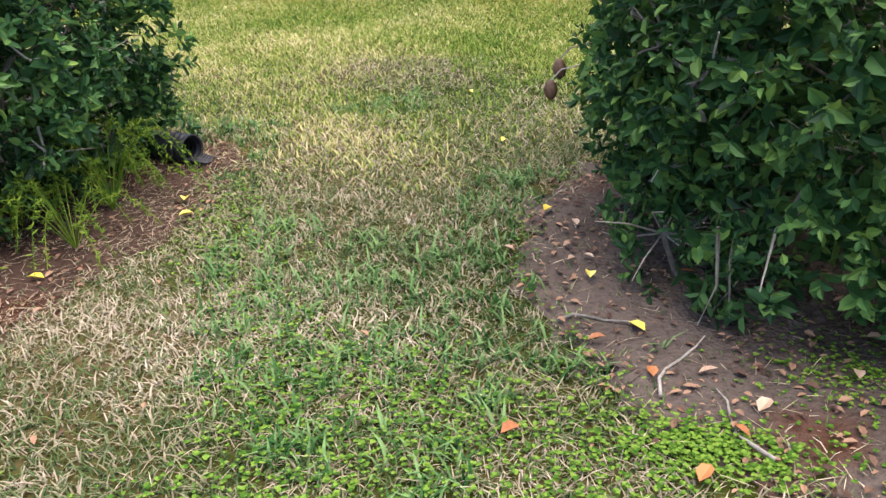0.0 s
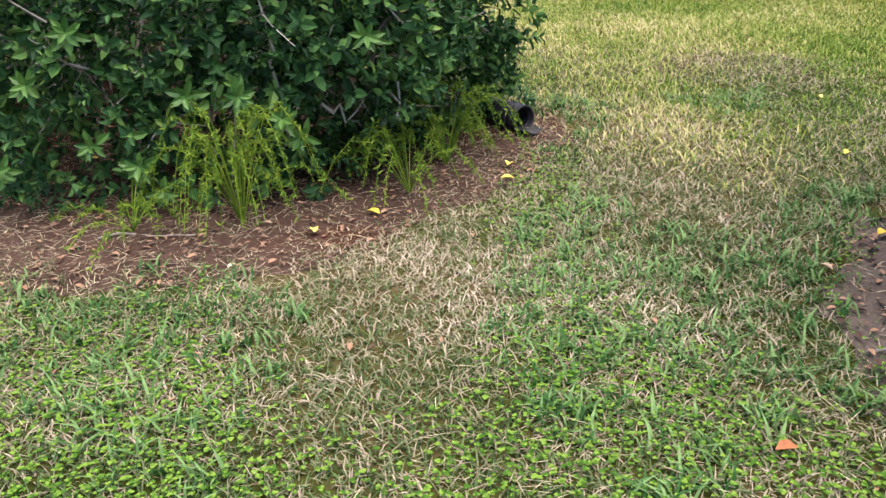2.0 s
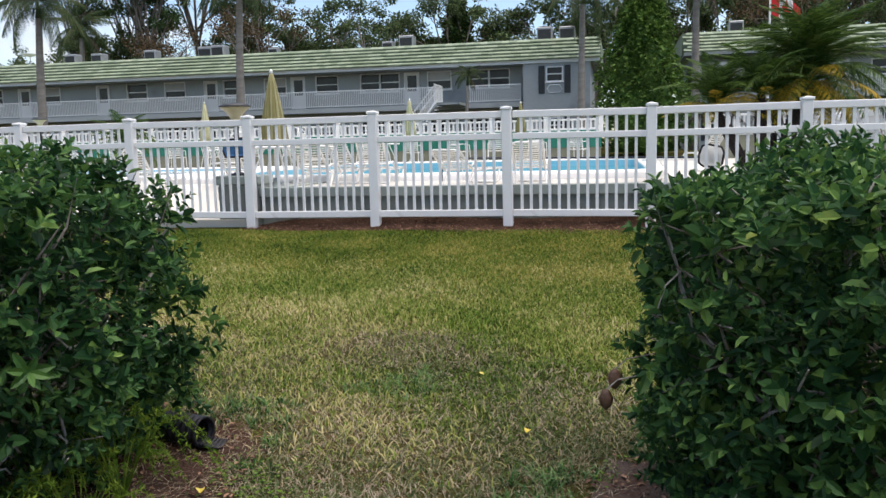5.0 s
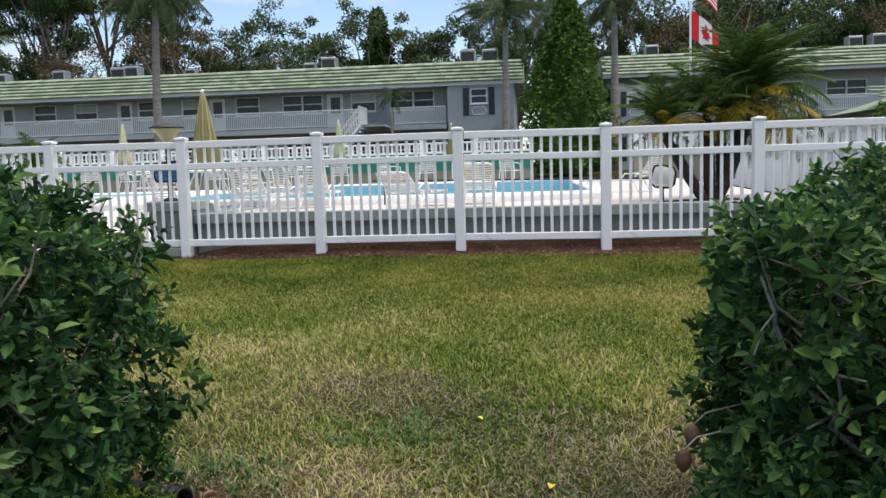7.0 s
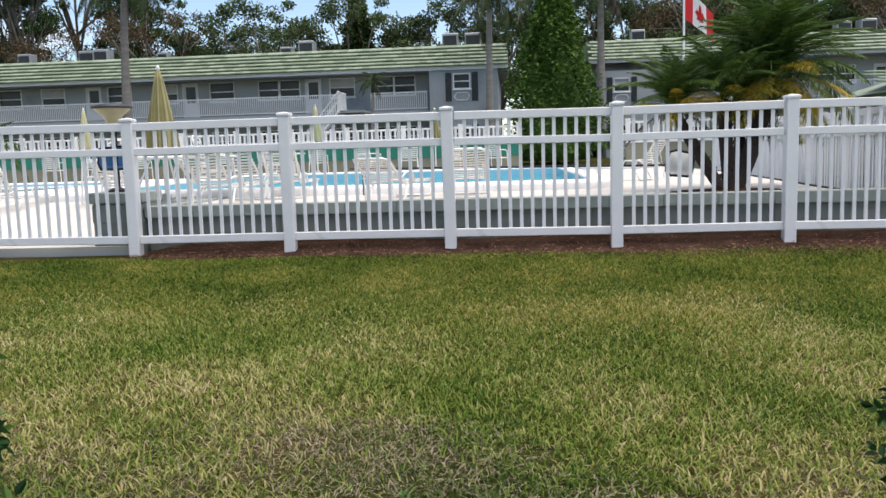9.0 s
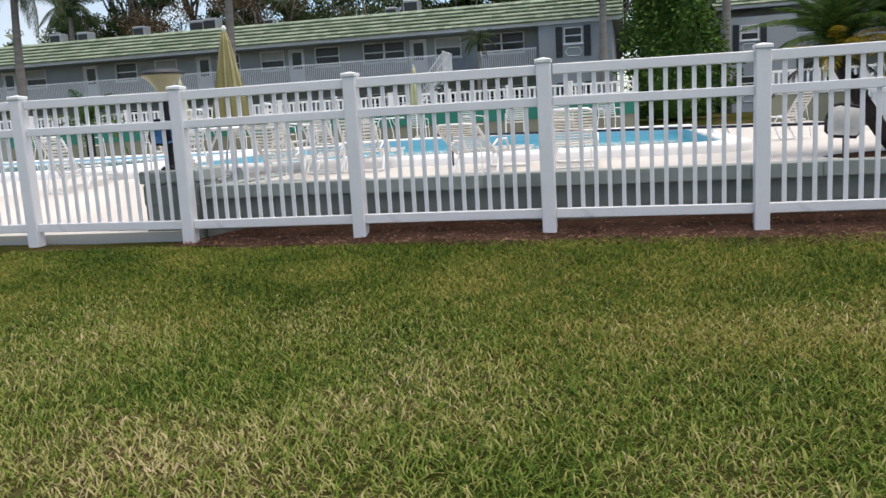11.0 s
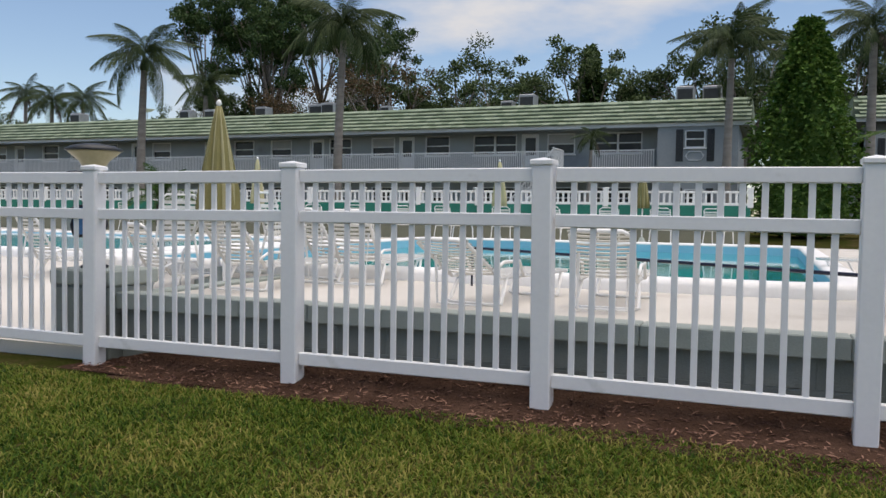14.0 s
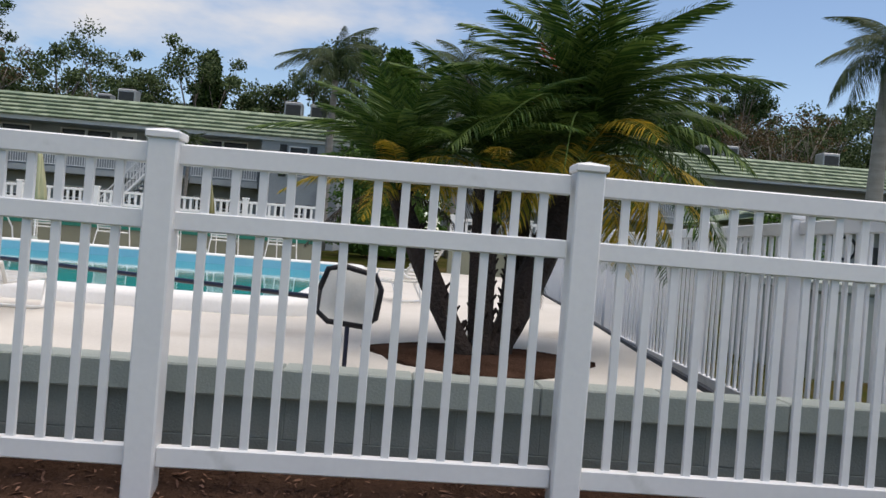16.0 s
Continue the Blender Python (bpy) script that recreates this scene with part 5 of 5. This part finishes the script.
    for k in range(int(16 * h[0])):
        x, y = c[0] + rr.uniform(-0.8, 0.8) * h[0], c[1] + rr.uniform(-0.6, 0.6) * h[1]
        z = float(ground_z(x, y))
        st = MB()
        p = [Vector((x, y, z - 0.03))]
        d = Vector((rr.uniform(-0.35, 0.35), rr.uniform(-0.35, 0.35), 1))
        for q in range(6):
            p.append(p[-1] + d.normalized() * 0.2)
            d += Vector((rr.uniform(-0.35, 0.35), rr.uniform(-0.35, 0.35), rr.uniform(-0.1, 0.3)))
        while len(p) > 2 and inside(np.array([p[-1]]), c, h)[0] > 0.45:
            p.pop()
        st.tube(p, [0.011 - 0.0015 * i for i in range(len(p))], 6)
        part("stem", st, M_TWIG, t)
        for q in range(14):
            a = p[rr.randrange(1, len(p))]
            e = a + Vector((rr.uniform(-1, 1), rr.uniform(-1, 1), rr.uniform(-0.2, 0.8))) * 0.28
            m = (a + e) / 2 + Vector((rr.uniform(-1, 1), rr.uniform(-1, 1), rr.uniform(-1, 1))) * 0.05
            if inside(np.array([e]), c, h)[0] < 0.75 and e.z > z + 0.05:
                twigs.tube([a, m, e], [0.004, 0.003, 0.0015], 4)
    o = part("brushwood", twigs, M_TWIG, t, "grey bare twigs")
    o["kind"] = "stuff"
    return t


hedge("hedge", "dark green glossy-leaved shrub with bare lower stems", (-7.95, -8.29, 0.22), (2.26, 1.34, 0.92), 10800, 3,
      lambda P: 1.0 + np.maximum((P[:, 0] - P[:, 1] - 2.45) * 1.0, P[:, 0] + 6.16 + 0.09 * np.sin(P[:, 1] * 7) * np.sin(P[:, 2] * 8 + 1) - np.clip(P[:, 2] + 0.25, 0, 0.6) * 0.7))
hedge("hedge", "dark green glossy-leaved shrub beside the mown gap", (-2.25, -7.75, 0.16), (1.86, 1.05, 0.88), 9200, 4,
      lambda P: 1.0 - np.minimum(P[:, 0] + P[:, 1] + 12.08, P[:, 0] + 4.25 + 0.06 * np.sin(P[:, 1] * 8) * np.sin(P[:, 2] * 9) - 0.45 * (P[:, 1] + 8.0)))

# rosettes of larger leaves that stand out from the shaded side of the hedge
rose = np.random.default_rng(17)
big_shrub = bpy.data.objects["hedge"]
for c in [(-6.67, -9.09, -0.26), (-6.22, -8.64, -0.07), (-6.55, -8.97, 0.14), (-6.97, -9.39, 0.21), (-7.11, -9.53, -0.13), (-6.42, -8.84, 0.11), (-6.28, -8.7, -0.01), (-6.83, -9.25, -0.04), (-6.71, -9.13, -0.15), (-6.03, -8.45, 0.32), (-6.84, -9.26, 0.4)]:
    n = 11
    face = unit(np.array([[0.7, -0.7, 0.25]]) + rose.normal(0, 0.15, (1, 3)))
    e1 = unit(np.cross(face, rose.normal(size=(1, 3))))
    e2 = np.cross(face, e1)
    ang = np.arange(n) * 2.4 + rose.normal(0, 0.2, n)
    lift = np.linspace(0.05, 0.9, n)[:, None]
    way = unit(e1 * np.cos(ang)[:, None] + e2 * np.sin(ang)[:, None] + face * lift + np.array([[0, 0, -0.15]]))
    base = np.array([c]) + face * (0.02 + 0.006 * np.arange(n)[:, None])
    L = rose.uniform(0.075, 0.1, n) * np.linspace(1.05, 0.7, n)
    v, f = leaf_arrays(base, way, np.repeat(face, n, 0), L, L * 0.42, 0.22)
    part("leaf_rosette", from_arrays("leaf_rosette", v, f), M_BIGLEAF, big_shrub, "rosette of long dark green leaves")

# tufts of asparagus fern and grass at the foot of the left hedge
tr = np.random.default_rng(21)
for cx, cy, hh, k in ((-6.3, -8.98, 0.62, 44), (-5.98, -8.3, 0.4, 22), (-6.05, -7.95, 0.5, 36), (-6.45, -7.75, 0.4, 22), (-6.6, -9.3, 0.25, 14)):
    fern = thing("asparagus_fern", "yellow-green feathery fern at the foot of the hedge", "fern", (cx, cy, float(ground_z(cx, cy)) + 0.01), 0, "ferns under the hedge")
    mb, lv = MB(), []
    for q in range(k):
        a = tr.uniform(0, 6.28)
        reach = tr.uniform(0.16, 0.45)
        top = hh * tr.uniform(0.35, 0.85)
        s = np.linspace(0, 1, 6)
        arc = np.stack([np.cos(a) * reach * s, np.sin(a) * reach * s, top * np.sin(s * 2.85)], 1)
        arc[:, 2] = np.maximum(arc[:, 2], 0.0)
        mb.tube(arc.tolist(), [0.002, 0.002, 0.0016, 0.0014, 0.0012, 0.001], 4)
        for j in range(60):
            u = tr.uniform(0.35, 1)
            lv.append([np.interp(u, s, arc[:, i]) for i in range(3)])
    lv = np.array(lv)
    n = len(lv)
    L = tr.uniform(0.012, 0.03, n)
    v, f = leaf_arrays(lv, unit(tr.normal(size=(n, 3))), unit(tr.normal(size=(n, 3))), L, L * 0.25)
    me = from_arrays("needles", v, f)
    part("needles", me, M_FERN, fern)
    part("stalk", mb, M_FERN, fern)

# seed pods hanging at the edge of the right hedge
for px, py, pz in ((-4.12, -7.92, 0.14), (-4.09, -7.9, 0.21)):
    pod = thing("seed_pod", "dry brown seed pod hanging from a twig", "seed pod", (px, py, pz), 0, "pods on the hedge")
    part("husk", MB().lathe([(0.004, -0.04), (0.015, -0.026), (0.021, 0.0), (0.014, 0.024), (0.004, 0.034)], 10, (0, 0, 0), lambda a, j: 1 + 0.25 * math.cos(a * 2)), M_POD, pod, "", True)
    part("stalk", MB().tube([(0, 0, 0.03), (0.04, 0, 0.07), (0.22, 0.05, 0.1)], 0.003, 5), M_TWIG, pod)

# corrugated drain pipe
pipe = thing("drain_pipe", "black corrugated plastic drain pipe with a torn flap", "drain pipe", (-6.06, -7.36, float(ground_z(-6.06, -7.36)) + 0.08), -14)
pipe.scale = (0.86, 0.86, 0.86)
prof = []
for k in range(60):
    prof.append((-0.42 + k * 0.0088, 0.078 + (0.007 if k % 5 > 1 else -0.005)))
v, f, n = [], [], 20
for x, r0 in prof + [(p[0], p[1] - 0.012) for p in reversed(prof[-8:])]:
    v += [(x, r0 * math.cos(2 * math.pi * i / n), r0 * math.sin(2 * math.pi * i / n)) for i in range(n)]
rows = len(v) // n
f = [(j * n + i, (j + 1) * n + i, (j + 1) * n + (i + 1) % n, j * n + (i + 1) % n) for j in range(rows - 1) for i in range(n)]
part("pipe", MB().add(v, f), M_BLACK, pipe, "", True)
v, f = [], []
for k in range(14):
    for i in range(6):
        v.append((0.1 + k * 0.008, -0.06 + i * 0.024, -0.072 + (0.006 if k % 3 else 0) + 0.012 * (i - 2.5) ** 2 * 0.3 - k * 0.0005))
f = [(k * 6 + i, (k + 1) * 6 + i, (k + 1) * 6 + i + 1, k * 6 + i + 1) for k in range(13) for i in range(5)]
part("flap", MB().add(v, f), M_BLACK, pipe, "torn black flap")

# ---- grass, clover, straw and litter ----
def in_poly(P, poly):
    x, y = P[:, 0], P[:, 1]
    res = np.zeros(len(P), bool)
    for (x0, y0), (x1, y1) in zip(poly, poly[1:] + poly[:1]):
        c = (y0 > y) != (y1 > y)
        res ^= c & (x < (x1 - x0) * (y - y0) / (y1 - y0 + 1e-12) + x0)
    return res


def patchy(P, k, seed):
    return np.sin(P[:, 0] * k + seed) * np.sin(P[:, 1] * k * 1.13 + seed * 2) + 0.5 * np.sin(P[:, 0] * k * 2.3 + P[:, 1] * k * 1.9 + seed)


def scatter(x0, x1, y0, y1, n, r, thin=0.08):
    P = np.stack([r.uniform(x0, x1, n), r.uniform(y0, y1, n)], 1)
    Q2 = P + r.normal(0, 0.07, P.shape) + 0.08 * np.stack([patchy(P, 5, 2), patchy(P, 6, 4)], 1)
    bad = in_poly(Q2, BED_L) | in_poly(Q2, BED_R)
    return P[~bad | (r.random(n) < thin)]


def blades(name, label, P, hmin, hmax, width, material, r, lie=0.8):
    n = len(P)
    a = r.uniform(0, 2 * np.pi, n)
    way = np.stack([np.cos(a), np.sin(a), np.zeros(n)], 1)
    sd = np.stack([-np.sin(a), np.cos(a), np.zeros(n)], 1)
    h = r.uniform(hmin, hmax, n)[:, None]
    ln = (r.uniform(0.3, 1.2, n)[:, None]) * lie * h
    w = (width * r.uniform(0.7, 1.3, n))[:, None]
    b = np.column_stack([P, ground_z(P[:, 0], P[:, 1])])
    up = np.array([[0, 0, 1.0]])
    v = np.stack([b - sd * w / 2, b + sd * w / 2, b + up * h * 0.65 + way * ln * 0.4 + sd * w * 0.4, b + up * h * 0.9 + way * ln, b + up * h * 0.65 + way * ln * 0.4 - sd * w * 0.4], 1)
    i = np.arange(n)[:, None] * 5
    me = bpy.data.meshes.new(name)
    me.from_pydata(v.reshape(-1, 3).tolist(), [], (i + np.array([[0, 1, 2, 4]])).tolist() + (i + np.array([[4, 2, 3]])).tolist())
    me.materials.append(material)
    return tagged(new(name, me), label, "grass", kind="stuff")


gr = np.random.default_rng(11)
P = scatter(-8.6, -1.6, -10.4, -5.2, 290000, gr)
P = P[gr.random(len(P)) < np.clip((-5.2 - P[:, 1] + 0.5 * patchy(P, 1.3, 6)) / 2.4, 0, 1)]
blades("grass", "short patchy lawn grass, green and straw", P, 0.008, 0.032, 0.005, M_GRASSN, gr, 2.0)
P = scatter(-9.5, 0.5, -7.6, -1.9, 225000, gr)
P = P[gr.random(len(P)) < np.clip((-1.9 - P[:, 1] + 0.35 * patchy(P, 1.1, 3)) / 2.2, 0, 1) * np.clip((P[:, 1] + 7.6 - 0.5 * patchy(P, 1.3, 6)) / 2.4, 0, 1)]
dead = np.minimum(np.hypot((P[:, 0] + 5.45) / 0.62, (P[:, 1] + 5.75) / 0.42), np.hypot((P[:, 0] + 4.35) / 0.3, (P[:, 1] + 6.1) / 0.22))
P = P[(dead + 0.3 * patchy(P, 6, 1) > 1) | (gr.random(len(P)) < 0.3)]
blades("grass", "mown lawn grass in the middle of the lawn", P, 0.014, 0.044, 0.0075, M_GRASS, gr, 1.6)
P = scatter(-11, 1.0, -4.6, -0.35, 230000, gr)
P = P[gr.random(len(P)) < np.clip((P[:, 1] + 4.6 - 0.35 * patchy(P, 1.1, 3)) / 2.4, 0, 1)]
blades("grass", "mown lawn grass before the fence", P, 0.014, 0.044, 0.0085, M_GRASSG, gr, 1.6)
P = scatter(-10, 1.0, -10.2, -4.0, 13000, gr, 0.0)
P = np.repeat(P[(patchy(P, 1.6, 2) > 0.15 + 0.12 * (P[:, 1] + 8)) & (P[:, 1] < -6.3 + 0.5 * np.sin(P[:, 0] * 2.3))], 7, 0)
P = P + gr.normal(0, 0.018, P.shape)
blades("grass_tufts", "coarse blue-green grass tufts in the lawn", P, 0.025, 0.066, 0.009, mat("coarse_blade", (0.025, 0.085, 0.018), (0.15, 0.25, 0.09), 1, 8, 0.6, 0, island=True, translucent=0.25, spec=0.15), gr, 1.5)

P = scatter(-7.4, -3.6, -10.4, -6.6, 36000, gr, 0.0)
P = np.concatenate([P, gr.normal(0, 1, (900, 2)) * np.array([[0.13, 0.06]]) + np.array([[-3.56, -9.06]]), gr.normal(0, 1, (500, 2)) * np.array([[0.14, 0.16]]) + np.array([[-3.15, -8.66]])])
P = P[in_poly(P, BED_R) | ((patchy(P, 1.7, 5) + gr.normal(0, 0.35, len(P)) + 0.9 * np.clip((-9.0 - P[:, 1]), -1, 1)) > 0.25)]
n = len(P)
C = np.column_stack([P, ground_z(P[:, 0], P[:, 1]) + gr.uniform(0.012, 0.032, n)])
C3, A3 = np.repeat(C, 3, 0), np.repeat(gr.uniform(0, 6.28, n), 3) + np.tile([0, 2.09, 4.19], n)
way = unit(np.stack([np.cos(A3), np.sin(A3), gr.uniform(-0.1, 0.35, 3 * n)], 1))
L = np.repeat(gr.uniform(0.0055, 0.0115, n), 3)
v, f = leaf_arrays(C3, way, np.tile([[0, 0, 1.0]], (3 * n, 1)), L, L * 1.15, 0.1)
ob = new("clover", from_arrays("clover", v, f))
ob.data.materials.append(M_CLOVER)
tagged(ob, "bright green clover growing through the lawn", "clover", kind="stuff")

P = np.stack([gr.uniform(-8.5, -1.5, 16000), gr.uniform(-10.4, -5.0, 16000)], 1)
P = np.concatenate([P[patchy(P, 1.1, 8) > -0.2], np.stack([gr.uniform(-7.8, -5.6, 9000), gr.uniform(-10.2, -7.2, 9000)], 1), gr.normal(0, 1, (900, 2)) * np.array([[0.34, 0.22]]) + np.array([[-5.45, -5.75]])])
P = P[~in_poly(P, BED_R) | (gr.random(len(P)) < 0.4)]
n = len(P)
a = gr.uniform(0, 6.28, n)
C = np.column_stack([P, ground_z(P[:, 0], P[:, 1]) + gr.uniform(0.008, 0.03, n)])
way = unit(np.stack([np.cos(a), np.sin(a), gr.normal(0, 0.12, n)], 1))
L = gr.uniform(0.03, 0.1, n)
v, f = leaf_arrays(C, way, np.tile([[0, 0, 1.0]], (n, 1)), L, np.full(n, 0.0024), 0.2)
ob = new("straw", from_arrays("straw", v, f))
ob.data.materials.append(M_STRAW)
tagged(ob, "dry tan straw and dead grass on the ground", "straw", kind="stuff")

P = np.stack([gr.uniform(-9.5, -1.0, 15000), gr.uniform(-10.3, -6.9, 15000)], 1)
P = P[in_poly(P, BED_L) | in_poly(P, BED_R) | (gr.random(len(P)) < 0.02)][:8000]
n = len(P)
a = gr.uniform(0, 6.28, n)
C = np.column_stack([P, ground_z(P[:, 0], P[:, 1]) + gr.uniform(0.014, 0.03, n)])
way = unit(np.stack([np.cos(a), np.sin(a), gr.normal(0, 0.12, n)], 1))
L = gr.uniform(0.012, 0.05, n) * gr.uniform(0.6, 1, n)
v, f = leaf_arrays(C, way, unit(np.stack([gr.normal(0, 0.2, n), gr.normal(0, 0.2, n), np.ones(n)], 1)), L, L * 0.5, 0.3)
ob = new("leaf_litter", from_arrays("leaf_litter", v, f))
ob.data.materials.append(M_LITTER)
tagged(ob, "brown dead leaves lying on the soil beds", "leaves", kind="stuff")

P = np.stack([gr.uniform(-9.2, 0.5, 5200), gr.uniform(-0.6, 0.24, 5200)], 1)
P = P[P[:, 1] > -0.25 - 0.05 * (P[:, 0] + 9)]
n = len(P)
a = gr.uniform(0, 6.28, n)
C = np.column_stack([P, ground_z(P[:, 0], P[:, 1]) + gr.uniform(0.012, 0.028, n)])
way = unit(np.stack([np.cos(a), np.sin(a), gr.normal(0, 0.2, n)], 1))
L = gr.uniform(0.02, 0.07, n)
v, f = leaf_arrays(C, way, unit(np.stack([gr.normal(0, 0.3, n), gr.normal(0, 0.3, n), np.ones(n)], 1)), L, L * 0.22, 0.2)
ob = new("mulch_chips", from_arrays("mulch_chips", v, f))
ob.data.materials.append(M_CHIP)
tagged(ob, "reddish brown bark chips under the fence", "mulch", kind="stuff")

lx = [(-5.78, -7.8), (-6.02, -8.85), (-5.91, -8.57), (-4.16, -7.7), (-3.95, -8.21), (-5.65, -7.95), (-4.04, -9.08), (-3.75, -8.55), (-4.9, -6.1), (-3.6, -9.2), (-3.45, -8.9), (-4.5, -6.9)]
lr = random.Random(31)
while len(lx) < 84:
    q = (lr.uniform(-4.3, -2.2), lr.uniform(-9.5, -7.6)) if len(lx) < 62 else (lr.uniform(-8.6, -5.7), lr.uniform(-9.9, -7.4))
    if in_poly(np.array([q]), BED_R if len(lx) < 62 else BED_L)[0]:
        lx.append(q)
for k, (x, y) in enumerate(lx):
    m = M_YELLOW if k not in (6, 9, 10) and (k < 12 or k % 12 == 0) else (M_RUSTL if k % 3 == 0 else M_PALEL)
    lab = "yellow fallen leaf on the ground" if m is M_YELLOW else ("orange-brown dry fallen leaf on the soil" if m is M_RUSTL else "pale brown fallen leaf on the ground")
    a = np.array([random.uniform(0, 6.28)])
    v, f = leaf_arrays(np.zeros((1, 3)), np.stack([np.cos(a), np.sin(a), a * 0 + 0.1], 1), np.array([[0.1, 0.1, 1.0]]), np.array([0.065 if k < 12 else lr.uniform(0.035, 0.07)]), np.array([0.042 if k < 12 else lr.uniform(0.018, 0.036)]), 0.3)
    tagged(part("fallen_leaf", from_arrays("fallen_leaf", v, f), m), lab, "leaf", "fallen leaves").matrix_basis = pose(x, y, float(ground_z(x, y)) + 0.03)
for x, y, rz, ln in ((-3.7, -9.35, 20, 0.5), (-3.65, -8.7, 75, 0.35), (-3.5, -8.95, 120, 0.3), (-6.5, -9.3, 40, 0.4), (-3.9, -8.5, 10, 0.25)):
    z = float(ground_z(x, y)) + 0.022
    pts = [(ln * (s - 0.5), 0.03 * math.sin(s * 5), 0.008 * math.sin(s * 9)) for s in np.linspace(0, 1, 6)]
    tagged(part("twig", MB().tube(pts, [0.005, 0.005, 0.004, 0.004, 0.003, 0.002], 6), M_TWIG), "dry grey-brown twig lying on the soil", "twig", "twigs on the soil").matrix_basis = pose(x, y, z, 0, 0, rz)
